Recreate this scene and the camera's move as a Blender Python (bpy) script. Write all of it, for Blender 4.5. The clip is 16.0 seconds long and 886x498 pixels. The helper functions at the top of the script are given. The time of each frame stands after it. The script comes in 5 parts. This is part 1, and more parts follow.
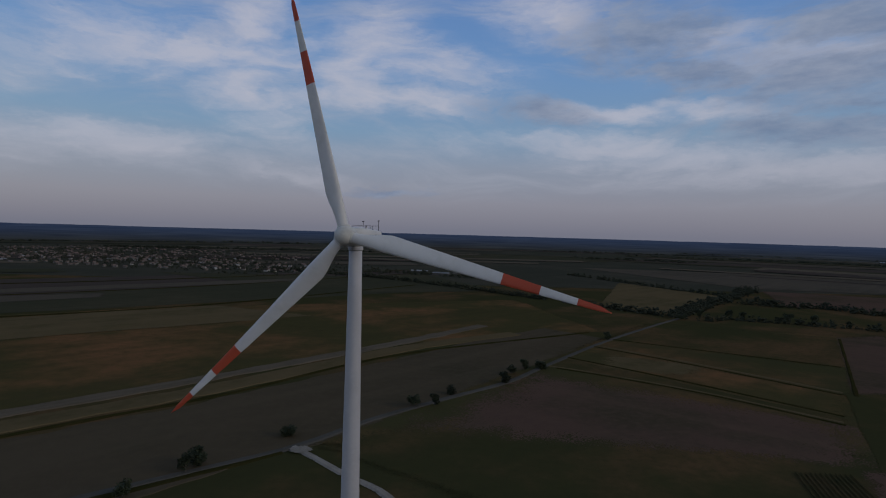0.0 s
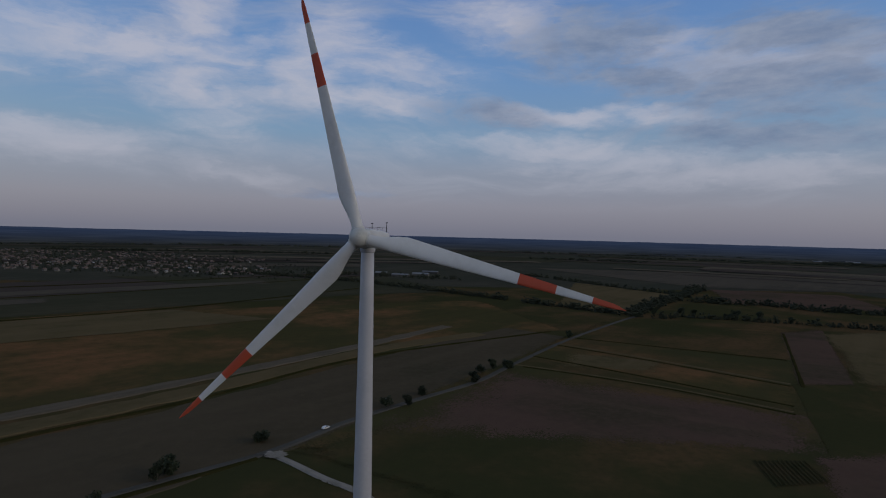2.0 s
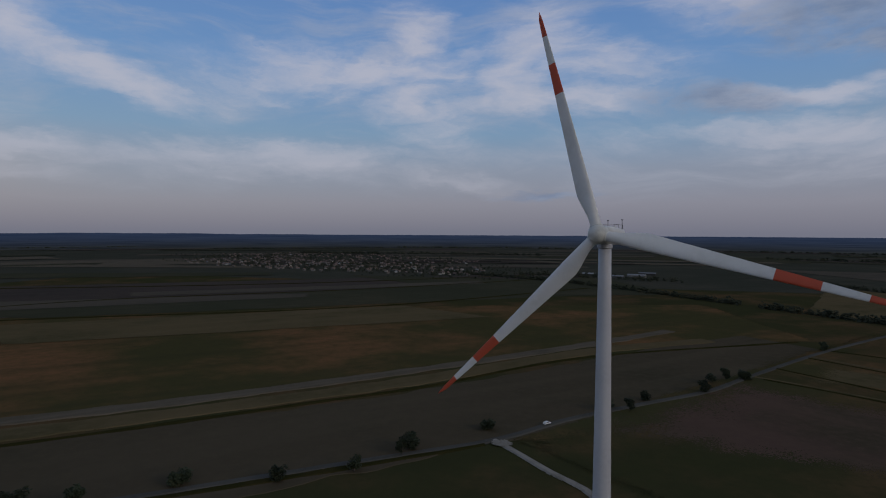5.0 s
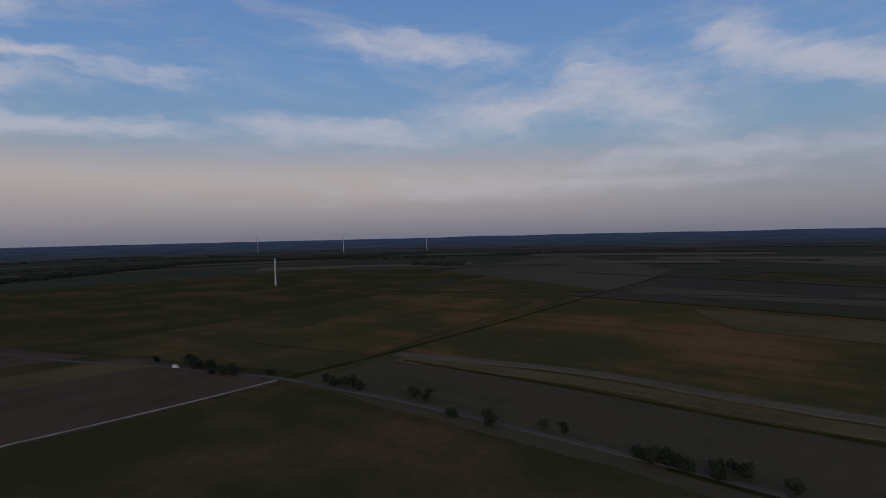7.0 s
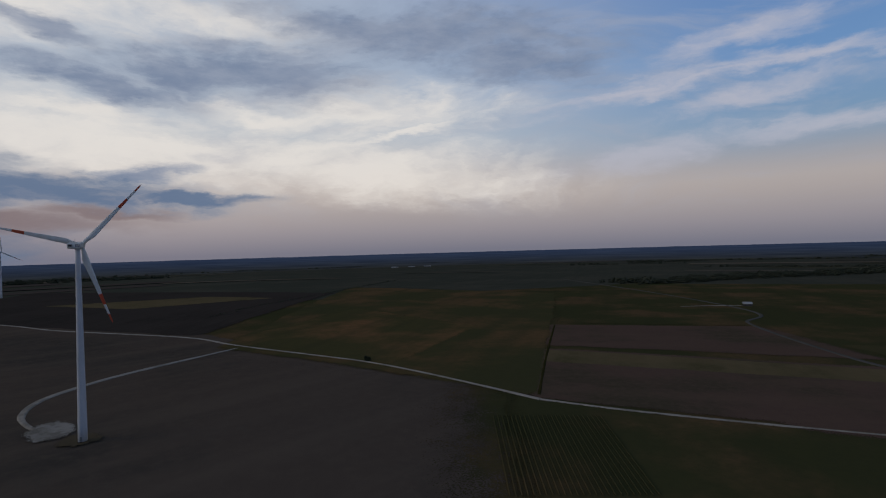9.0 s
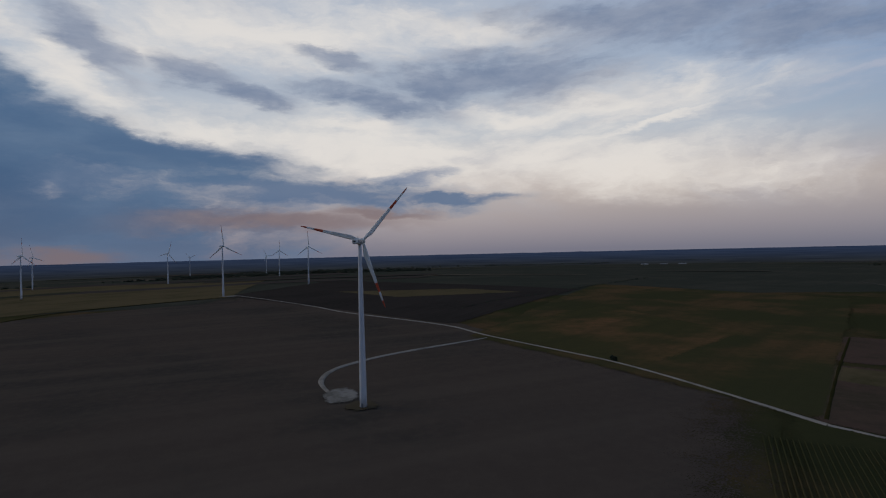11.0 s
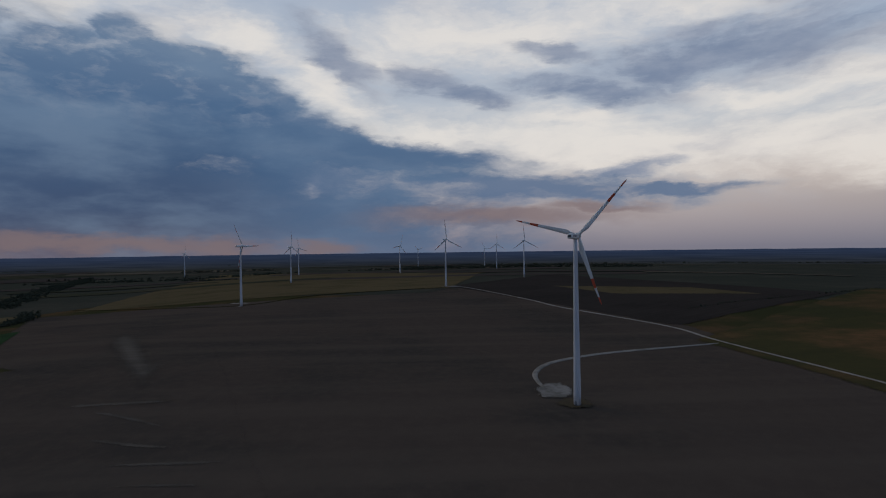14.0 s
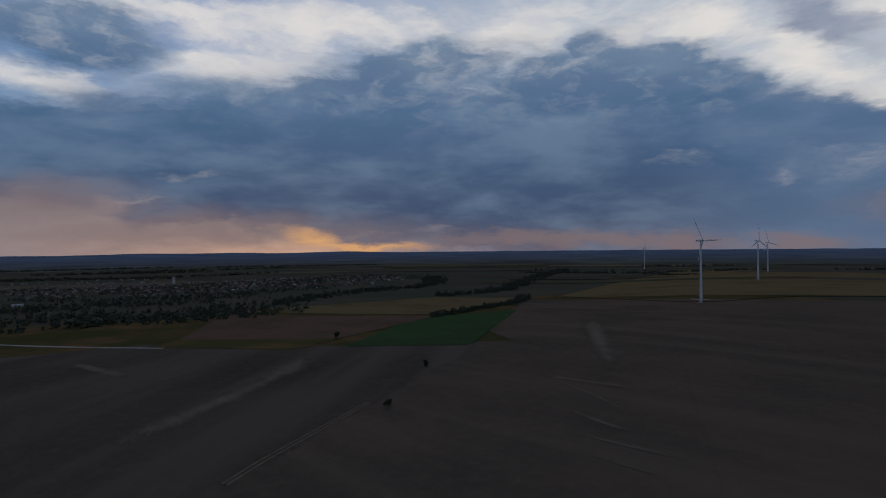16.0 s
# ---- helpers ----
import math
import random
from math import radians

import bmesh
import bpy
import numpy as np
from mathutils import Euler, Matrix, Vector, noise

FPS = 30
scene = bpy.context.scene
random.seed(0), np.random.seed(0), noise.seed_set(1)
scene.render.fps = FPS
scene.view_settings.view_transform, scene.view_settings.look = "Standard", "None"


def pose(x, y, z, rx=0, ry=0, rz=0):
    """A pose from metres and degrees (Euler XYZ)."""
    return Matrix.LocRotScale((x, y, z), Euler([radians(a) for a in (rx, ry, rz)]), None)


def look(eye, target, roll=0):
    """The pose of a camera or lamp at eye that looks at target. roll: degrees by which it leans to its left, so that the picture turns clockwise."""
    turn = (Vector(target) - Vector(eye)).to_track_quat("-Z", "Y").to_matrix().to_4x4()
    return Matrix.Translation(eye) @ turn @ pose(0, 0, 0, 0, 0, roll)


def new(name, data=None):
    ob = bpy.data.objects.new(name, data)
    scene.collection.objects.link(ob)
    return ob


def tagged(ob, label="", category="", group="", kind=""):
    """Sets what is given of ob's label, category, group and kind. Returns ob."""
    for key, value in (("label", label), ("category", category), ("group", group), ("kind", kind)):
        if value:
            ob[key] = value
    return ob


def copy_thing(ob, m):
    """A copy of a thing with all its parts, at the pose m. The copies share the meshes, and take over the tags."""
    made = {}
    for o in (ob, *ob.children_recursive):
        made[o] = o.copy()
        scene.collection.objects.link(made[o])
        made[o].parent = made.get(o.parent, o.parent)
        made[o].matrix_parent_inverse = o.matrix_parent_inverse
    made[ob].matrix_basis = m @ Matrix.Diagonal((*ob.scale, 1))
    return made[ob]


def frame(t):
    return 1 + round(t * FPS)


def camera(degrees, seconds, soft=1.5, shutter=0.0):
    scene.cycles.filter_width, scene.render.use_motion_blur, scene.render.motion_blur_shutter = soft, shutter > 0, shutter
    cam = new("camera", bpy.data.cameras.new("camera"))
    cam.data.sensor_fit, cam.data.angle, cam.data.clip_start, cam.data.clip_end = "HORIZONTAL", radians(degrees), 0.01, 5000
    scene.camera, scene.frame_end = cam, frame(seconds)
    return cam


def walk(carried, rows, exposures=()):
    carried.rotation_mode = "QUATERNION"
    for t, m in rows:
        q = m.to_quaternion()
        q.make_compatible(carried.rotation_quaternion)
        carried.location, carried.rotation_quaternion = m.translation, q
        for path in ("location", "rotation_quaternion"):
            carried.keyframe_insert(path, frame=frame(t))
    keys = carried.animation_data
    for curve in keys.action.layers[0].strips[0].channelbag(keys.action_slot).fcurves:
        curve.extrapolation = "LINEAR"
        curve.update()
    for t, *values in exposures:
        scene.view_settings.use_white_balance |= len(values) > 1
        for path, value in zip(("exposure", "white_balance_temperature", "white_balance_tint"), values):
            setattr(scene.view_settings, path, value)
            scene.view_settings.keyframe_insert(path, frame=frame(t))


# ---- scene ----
cam = camera(77.16, 16.0, soft=1.1)
walk(cam, [
    (0.0, pose(14.25, 8.35, 101.15, 88.17, -1.60, -2.13)),
    (0.5, pose(11.57, 7.91, 101.11, 88.27, -1.54, -2.96)),
    (1.0, pose(9.06, 7.56, 101.06, 88.31, -1.60, -5.38)),
    (1.5, pose(6.72, 7.31, 101.01, 88.30, -1.55, -6.33)),
    (2.0, pose(4.54, 7.16, 100.97, 88.42, -1.48, -6.76)),
    (2.5, pose(2.53, 7.10, 100.92, 88.36, -1.36, -6.97)),
    (3.0, pose(0.69, 7.10, 100.88, 88.39, -1.18, -6.99)),
    (3.2, pose(0.14, 6.98, 100.86, 88.39, -1.12, -6.95)),
    (3.7, pose(-0.52, 5.99, 100.75, 88.38, -0.91, -5.28)),
    (4.2, pose(-0.54, 3.84, 100.55, 88.33, -0.66, -0.42)),
    (4.7, pose(-0.27, 1.51, 100.33, 88.27, -0.41, 7.85)),
    (5.0, pose(-0.10, 0.44, 100.24, 88.25, -0.27, 14.55)),
    (5.3, pose(-0.03, -0.12, 100.18, 88.24, -0.15, 22.60)),
    (5.5, pose(-0.02, -0.23, 100.16, 88.24, -0.08, 28.43)),
    (6.0, pose(0.01, -0.00, 100.30, 88.20, 0.22, 44.58)),
    (6.5, pose(-0.08, 0.23, 100.37, 88.26, 0.90, 62.28)),
    (7.0, pose(-0.24, 0.45, 100.38, 88.49, 1.25, 80.63)),
    (7.5, pose(-0.46, 0.63, 100.36, 88.86, 1.71, 98.46)),
    (8.0, pose(-0.71, 0.78, 100.31, 89.24, 1.74, 116.84)),
    (8.5, pose(-0.98, 0.88, 100.25, 89.66, 1.79, 134.77)),
    (9.0, pose(-1.26, 0.92, 100.19, 90.06, 1.61, 151.80)),
    (9.5, pose(-1.52, 0.91, 100.14, 90.34, 1.50, 167.33)),
    (10.0, pose(-1.75, 0.84, 100.10, 90.41, 1.35, 176.01)),
    (10.2, pose(-1.75, 0.84, 100.10, 90.41, 1.35, 176.51)),
    (12.3, pose(-2.28, -0.11, 100.28, 89.99, 1.08, 177.30)),
    (12.5, pose(-2.28, -0.11, 100.28, 89.99, 1.08, 177.75)),
    (13.0, pose(-2.23, -0.35, 100.38, 89.94, 1.02, 180.45)),
    (13.5, pose(-2.13, -0.56, 100.49, 89.94, 0.97, 186.37)),
    (14.0, pose(-1.99, -0.73, 100.61, 90.02, 0.72, 198.69)),
    (14.5, pose(-1.81, -0.82, 100.71, 90.10, 0.74, 215.93)),
    (15.0, pose(-1.61, -0.81, 100.80, 90.05, 0.58, 228.81)),
    (15.5, pose(-1.39, -0.67, 100.85, 89.98, 0.49, 233.44)),
    (16.0, pose(-1.17, -0.37, 100.85, 89.94, 0.56, 243.56)),
])

# ---- world and light ----
SUN_AZ, SUN_EL = 253.0, 5.0


def lin(r, g, b):
    return tuple(((c / 255 + 0.055) / 1.055) ** 2.4 if c > 10 else c / 255 / 12.92 for c in (r, g, b)) + (1.0,)


world = bpy.data.worlds.new("dusk_sky")
scene.world = world
world.use_nodes = True
wt = world.node_tree
wt.nodes.clear()


def wn(kind, **sets):
    n = wt.nodes.new(kind)
    for k, val in sets.items():
        if k in ("operation", "blend_type", "data_type", "vector_type", "interpolation_type", "noise_dimensions", "noise_type", "sky_type"):
            if k == "operation":
                n.operation = val
            elif k == "blend_type":
                n.blend_type = val
            elif k == "data_type":
                n.data_type = val
            elif k == "vector_type":
                n.vector_type = val
            elif k == "interpolation_type":
                n.interpolation_type = val
            elif k == "sky_type":
                n.sky_type = val
    return n


def wmath(op, a, b=None, clamp=False):
    n = wn("ShaderNodeMath", operation=op)
    n.use_clamp = clamp
    for i, q in enumerate((a, b)):
        if q is None:
            continue
        if isinstance(q, (int, float)):
            n.inputs[i].default_value = q
        else:
            wt.links.new(q, n.inputs[i])
    return n.outputs[0]


def wvec(op, a, b):
    n = wn("ShaderNodeVectorMath", operation=op)
    for i, q in enumerate((a, b)):
        if isinstance(q, tuple):
            n.inputs[i].default_value = q
        else:
            wt.links.new(q, n.inputs[i])
    return n


def wmix(fac, a, b):
    n = wn("ShaderNodeMix", data_type="RGBA")
    for i, q in ((0, fac), (6, a), (7, b)):
        if isinstance(q, (tuple, float, int)):
            n.inputs[i].default_value = q
        else:
            wt.links.new(q, n.inputs[i])
    return n.outputs[2]


def wramp(value, stops):
    n = wn("ShaderNodeValToRGB")
    el = n.color_ramp.elements
    el[0].position, el[0].color = stops[0]
    el[1].position, el[1].color = stops[-1]
    for p, c in stops[1:-1]:
        e = el.new(p)
        e.color = c
    wt.links.new(value, n.inputs[0])
    return n.outputs[0]


def wsmooth(value, lo, hi):
    n = wn("ShaderNodeMapRange", interpolation_type="SMOOTHSTEP")
    wt.links.new(value, n.inputs[0])
    n.inputs[1].default_value, n.inputs[2].default_value = lo, hi
    return n.outputs[0]


def wnoise(vector, scale, detail, rough=0.55):
    n = wn("ShaderNodeTexNoise")
    wt.links.new(vector, n.inputs["Vector"])
    n.inputs["Scale"].default_value, n.inputs["Detail"].default_value, n.inputs["Roughness"].default_value = scale, detail, rough
    return n


# clouds: azimuth (anticlockwise from north), elevation, half width, half height and slant, all in degrees
CIRRUS_NORTH = [
    (25, 15.3, 6.8, 1.0, -3), (17, 12.4, 3.3, 2.1, -31), (29, 7.1, 6.7, 0.9, 3), (6, 17.1, 3.0, 2.1, 38), (360, 16.5, 4.9, 1.2, -5),
    (347, 20.8, 3.7, 1.3, -11), (332, 17.7, 2.7, 0.6, 5), (332, 11.9, 3.1, 0.6, -3), (342, 11.9, 5.4, 0.6, -3), (324, 15.4, 6.9, 1.1, -2),
    (339, 8.2, 10.6, 1.0, -5), (327, 6.1, 7.7, 0.8, 2), (3, 13.1, 7.1, 0.9, -1),
]
CIRRUS_NORTH_WEST = [
    (63, 13.9, 4.7, 1.7, -17), (60, 11.6, 4.4, 1.7, -19), (44, 13.4, 5.6, 1.0, -15), (52, 16.7, 2.6, 1.1, -23), (24, 15.8, 8.2, 1.4, 7),
    (17, 19.1, 1.9, 1.5, -36), (17, 12.6, 3.3, 1.4, -14), (31, 7.8, 9.7, 0.7, 0), (55, 7.0, 9.3, 0.6, 3), (15, 5.4, 4.4, 0.6, -9),
    (64, 4.7, 6.2, 0.4, 3),
]
CIRRUS_WEST = [
    (82, 18.2, 5.6, 0.8, -4), (66, 15.8, 2.3, 0.3, -3), (65, 13.8, 5.0, 1.0, 3), (71, 12.2, 10.0, 1.5, 7), (119, 15.2, 8.2, 0.4, -2),
    (132, 14.7, 5.1, 0.4, 5), (122, 12.8, 4.8, 0.6, 7), (131, 8.5, 6.5, 0.9, 8), (117, 9.6, 5.2, 0.5, 7), (110, 10.3, 3.3, 0.5, 8),
    (90, 10.4, 6.7, 0.8, -6), (86, 9.5, 3.8, 0.4, -2), (71, 4.5, 12.6, 0.6, 2), (123, 17.9, 4.1, 0.7, 6), (122, 14.9, 11.6, 0.4, 3),
    (121, 12.7, 3.4, 0.5, 7), (116, 9.8, 8.6, 0.5, 5),
]
CREAM_SOUTH = [
    (170, 13.1, 4.1, 0.7, -8), (159, 14.0, 8.9, 1.7, 4), (156, 11.9, 5.5, 0.3, 13), (161, 8.3, 11.2, 1.6, 5), (167, 9.2, 7.4, 1.6, 4),
    (202, 11.8, 8.7, 1.3, -7), (196, 20.8, 14.4, 2.4, 6), (183, 10.1, 14.4, 2.3, -5), (168, 13.1, 4.5, 0.8, -3), (155, 12.3, 5.4, 0.3, 13),
    (160, 7.9, 12.7, 1.9, -4), (212, 17.7, 1.7, 1.4, -26), (186, 12.7, 5.0, 0.7, 1), (173, 21.5, 6.5, 1.3, -2),
]
CREAM_WEST = [
    (225, 19.7, 2.9, 1.5, -22), (220, 18.4, 2.8, 0.8, -20), (211, 16.3, 3.1, 1.3, -22), (208, 14.3, 4.3, 1.3, -18), (280, 14.4, 3.2, 0.9, -12),
    (264, 17.4, 6.8, 1.3, -2), (256, 21.5, 9.8, 1.4, 4), (238, 20.2, 4.8, 1.7, 17), (218, 19.7, 7.3, 1.6, -15), (210, 15.1, 5.0, 1.1, -23),
    (244, 18.3, 2.2, 1.1, -1), (270, 21.2, 7.1, 0.7, 9),
]
GREY = [
    (338, 18.7, 5.5, 2.1, -4), (334, 15.2, 7.4, 1.1, -9), (321, 17.4, 4.6, 1.5, -10), (349, 12.2, 4.2, 0.9, -5), (324, 9.7, 8.1, 1.0, -4),
    (4, 3.9, 3.4, 0.3, 2), (323, 13.5, 8.2, 1.9, -6), (169, 16.7, 6.4, 1.6, -3), (151, 21.2, 10.8, 2.0, -1), (143, 18.2, 4.9, 0.9, 1),
    (172, 17.4, 9.3, 1.7, 2), (184, 15.4, 6.0, 0.9, -9), (187, 19.2, 3.0, 0.7, -9), (200, 17.1, 2.9, 1.2, -10), (209, 19.1, 3.5, 1.3, -32),
    (196, 15.5, 2.9, 0.8, -15), (158, 21.4, 9.8, 1.2, -8), (145, 19.0, 6.2, 1.4, -13), (180, 8.0, 3.2, 0.5, 4),
]
SLATE = [
    (189, 6.3, 10.9, 1.2, -2), (205, 10.3, 10.0, 1.0, -6), (211, 11.8, 5.7, 1.2, -11), (177, 5.7, 5.8, 0.5, -1), (197, 7.0, 7.5, 0.7, -3),
    (210, 7.2, 8.1, 1.9, -5), (207, 2.0, 6.1, 1.9, -2),
]
STORM = [
    (229, 12.8, 9.5, 4.2, -21), (233, 7.6, 9.9, 4.3, 4), (223, 6.2, 10.5, 3.1, 2), (231, 2.2, 9.1, 2.2, 1), (209, 10.1, 10.9, 1.7, -7),
    (228, 18.1, 2.4, 1.9, -37), (244, 10.4, 29.3, 5.3, -1), (251, 15.8, 11.0, 2.7, 13), (221, 15.8, 6.4, 2.2, -19), (268, 3.7, 5.3, 1.4, 1),
    (231, 4.1, 31.3, 3.1, -1), (270, 10.1, 15.3, 3.8, 11), (259, 5.5, 10.7, 3.1, 1), (277, 18.1, 4.9, 2.0, 2), (223, 0.9, 25.5, 1.9, -1),
    (278, 9.8, 7.8, 2.3, 6),
]
ROSE = [
    (279, 3.4, 7.7, 2.4, 2), (270, 1.6, 18.5, 1.9, 0), (231, 0.6, 16.3, 0.6, -1), (221, 0.3, 3.0, 0.8, -1), (211, 0.3, 2.5, 0.6, -1),
    (193, 3.2, 10.5, 1.0, 0), (211, 0.6, 3.5, 0.7, -1), (184, 4.1, 5.1, 0.6, -1),
]
GLOW = [
    (257, 1.0, 3.0, 0.9, -13), (252, 0.2, 6.3, 0.5, -1),
]

way = wn("ShaderNodeTexCoord").outputs["Generated"]
sep = wn("ShaderNodeSeparateXYZ")
wt.links.new(way, sep.inputs[0])
high = sep.outputs["Z"]
flat = wvec("MULTIPLY", way, (1.0, 1.0, 3.2)).outputs[0]
ragged = wnoise(flat, 3.2, 7, 0.6)
ragged_small = wnoise(flat, 11.0, 6, 0.62)
shift = wvec("MULTIPLY", wvec("SUBTRACT", ragged.outputs["Color"], (0.5, 0.5, 0.5)).outputs[0], (0.11, 0.11, 0.06)).outputs[0]
shift2 = wvec("MULTIPLY", wvec("SUBTRACT", ragged_small.outputs["Color"], (0.5, 0.5, 0.5)).outputs[0], (0.075, 0.075, 0.045)).outputs[0]
bent = wvec("ADD", wvec("ADD", way, shift).outputs[0], shift2).outputs[0]


LAST = [None]


def cloud_mask(rows, grow=1.5):
    """The union of soft ellipses on the sky; each batch waits for the one before, to spare shader memory."""
    total, source = None, bent
    for count, (az, el, half_w, half_h, slant) in enumerate(rows):
        if count % 8 == 0 and LAST[0] is not None:
            tiny = wmath("MULTIPLY", LAST[0], 0.000001)
            source = wvec("ADD", bent, tiny).outputs[0]
        m = Matrix.Rotation(radians(az), 3, "Z") @ Matrix.Rotation(radians(el), 3, "X") @ Matrix.Rotation(radians(-slant), 3, "Y")
        n = wn("ShaderNodeMapping")
        n.vector_type = "TEXTURE"
        wt.links.new(source, n.inputs[0])
        n.inputs["Location"].default_value = m @ Vector((0, 1, 0))
        n.inputs["Rotation"].default_value = m.to_euler()
        n.inputs["Scale"].default_value = (radians(half_w) * grow, 0.7, radians(half_h) * grow)
        length = wn("ShaderNodeVectorMath", operation="LENGTH")
        wt.links.new(n.outputs[0], length.inputs[0])
        near = wmath("SUBTRACT", 1.0, length.outputs["Value"], clamp=True)
        total = near if total is None else wmath("MAXIMUM", total, near)
        LAST[0] = total
    return total


sky = wn("ShaderNodeTexSky", sky_type="NISHITA")
sky.sun_disc = False
sky.sun_elevation = radians(SUN_EL)
sky.sun_rotation = radians(-SUN_AZ)
clear = wvec("MULTIPLY", sky.outputs[0], (0.12, 0.12, 0.12)).outputs[0]

north = wramp(high, [(0.0, lin(116, 120, 138)), (0.05, lin(134, 136, 154)), (0.11, lin(136, 146, 168)), (0.17, lin(120, 150, 182)), (0.28, lin(104, 143, 192)), (0.42, lin(90, 128, 186)), (0.62, lin(96, 116, 148)), (1.0, lin(92, 106, 126))])
south = wramp(high, [(0.0, lin(128, 124, 136)), (0.05, lin(168, 158, 160)), (0.12, lin(196, 189, 187)), (0.20, lin(184, 190, 198)), (0.30, lin(170, 182, 198)), (0.42, lin(166, 178, 196)), (0.62, lin(120, 130, 146)), (1.0, lin(92, 106, 126))])
toward = wvec("DOT_PRODUCT", way, (0.342, -0.94, 0.0)).outputs["Value"]
toward_bright = wsmooth(toward, 0.12, 0.88)
toward_west = wvec("DOT_PRODUCT", way, (-0.866, -0.5, 0.0)).outputs["Value"]
base = wmix(toward_bright, wmix(0.12, north, clear), south)
peach = wramp(high, [(0.0, lin(116, 116, 130)), (0.035, lin(146, 140, 146)), (0.10, lin(182, 170, 163)), (1.0, lin(182, 170, 163))])
peach_amount = wmath("MULTIPLY", wsmooth(toward_west, 0.2, 0.9), wmath("SUBTRACT", 1.0, wsmooth(high, 0.07, 0.19)))
base = wmix(wmath("MULTIPLY", peach_amount, 0.85), base, peach)

swept = wnoise(wvec("MULTIPLY", way, (1.0, 1.0, 2.0)).outputs[0], 1.7, 3, 0.5)
swirl = wvec("MULTIPLY", wvec("SUBTRACT", swept.outputs["Color"], (0.5, 0.5, 0.5)).outputs[0], (0.25, 0.25, 0.25)).outputs[0]
streaks = wnoise(wvec("MULTIPLY", wvec("ADD", way, swirl).outputs[0], (1.6, 1.6, 9.0)).outputs[0], 2.6, 7, 0.62).outputs["Fac"]
fibres = wnoise(wvec("MULTIPLY", wvec("ADD", bent, swirl).outputs[0], (1.4, 1.4, 4.0)).outputs[0], 7.0, 6, 0.57).outputs["Fac"]
veil = wmath("MULTIPLY", wsmooth(streaks, 0.45, 0.75), wsmooth(high, 0.03, 0.11))
mottle = wsmooth(ragged_small.outputs["Fac"], 0.25, 0.75)


def eaten(mask, texture, amount, hi):
    """A soft cloud mask whose rim and body are thinned by a texture."""
    return wsmooth(wmath("ADD", mask, wmath("MULTIPLY", wmath("MULTIPLY", wmath("SUBTRACT", texture, 0.5), amount), wsmooth(mask, 0.0, 0.4))), 0.0, hi)


col = wmix(wmath("MULTIPLY", veil, 0.42), base, lin(164, 168, 182))
cirrus = eaten(wmath("MAXIMUM", wmath("MAXIMUM", cloud_mask(CIRRUS_NORTH, 2.7), cloud_mask(CIRRUS_NORTH_WEST, 2.7)), cloud_mask(CIRRUS_WEST, 2.7)), fibres, 1.5, 1.15)
col = wmix(wmath("MULTIPLY", cirrus, wmath("ADD", wmath("MULTIPLY", wsmooth(high, 0.06, 0.22), 0.42), 0.38)), col, lin(184, 184, 196))
cream = eaten(wmath("MAXIMUM", cloud_mask(CREAM_SOUTH, 2.4), cloud_mask(CREAM_WEST, 2.4)), fibres, 1.4, 1.05)
col = wmix(wmath("MULTIPLY", cream, 0.8), col, lin(232, 226, 219))
grey = eaten(cloud_mask(GREY, 2.1), fibres, 1.5, 0.85)
col = wmix(wmath("MULTIPLY", grey, 0.85), col, wmix(mottle, lin(108, 124, 152), lin(140, 150, 170)))
slate = eaten(cloud_mask(SLATE, 2.2), fibres, 1.2, 0.8)
col = wmix(wmath("MULTIPLY", slate, 0.9), col, lin(84, 108, 140))
billow = wnoise(wvec("ADD", flat, shift).outputs[0], 4.5, 6, 0.55).outputs["Fac"]
deep = wramp(high, [(0.0, lin(92, 88, 104)), (0.045, lin(60, 76, 104)), (0.07, lin(48, 71, 104)), (0.14, lin(51, 80, 115)), (0.24, lin(68, 98, 133)), (0.36, lin(100, 122, 150)), (1.0, lin(92, 106, 126))])
pale_deep = wmix(0.40, deep, lin(118, 140, 164))
storm_col = wmix(wsmooth(billow, 0.40, 0.70), deep, pale_deep)
crumble = wnoise(wvec("MULTIPLY", bent, (1.0, 1.0, 2.2)).outputs[0], 16.0, 5, 0.6).outputs["Fac"]
storm_col = wmix(wmath("MULTIPLY", wmath("MULTIPLY", wsmooth(crumble, 0.45, 0.75), wsmooth(high, 0.16, 0.42)), 0.6), storm_col, lin(196, 196, 200))
storm_col = wmix(wmath("MULTIPLY", wsmooth(toward, 0.90, 0.995), 0.6), storm_col, lin(92, 116, 146))
storm = eaten(cloud_mask(STORM, 1.75), wmath("ADD", wmath("MULTIPLY", billow, 0.5), wmath("MULTIPLY", fibres, 0.5)), 1.6, 0.5)
col = wmix(wmath("MULTIPLY", storm, 0.95), col, storm_col)
rose = wmath("MULTIPLY", wsmooth(cloud_mask(ROSE, 1.8), 0.0, 0.9), 0.8)
col = wmix(rose, col, lin(124, 108, 110))
glow = eaten(cloud_mask(GLOW, 1.6), fibres, 0.5, 1.0)
col = wmix(wmath("MULTIPLY", glow, 0.72), col, lin(232, 172, 108))
background = wn("ShaderNodeBackground")
wt.links.new(col, background.inputs["Color"])
background.inputs["Strength"].default_value = 1.0
wt.links.new(background.outputs[0], wn("ShaderNodeOutputWorld").inputs["Surface"])

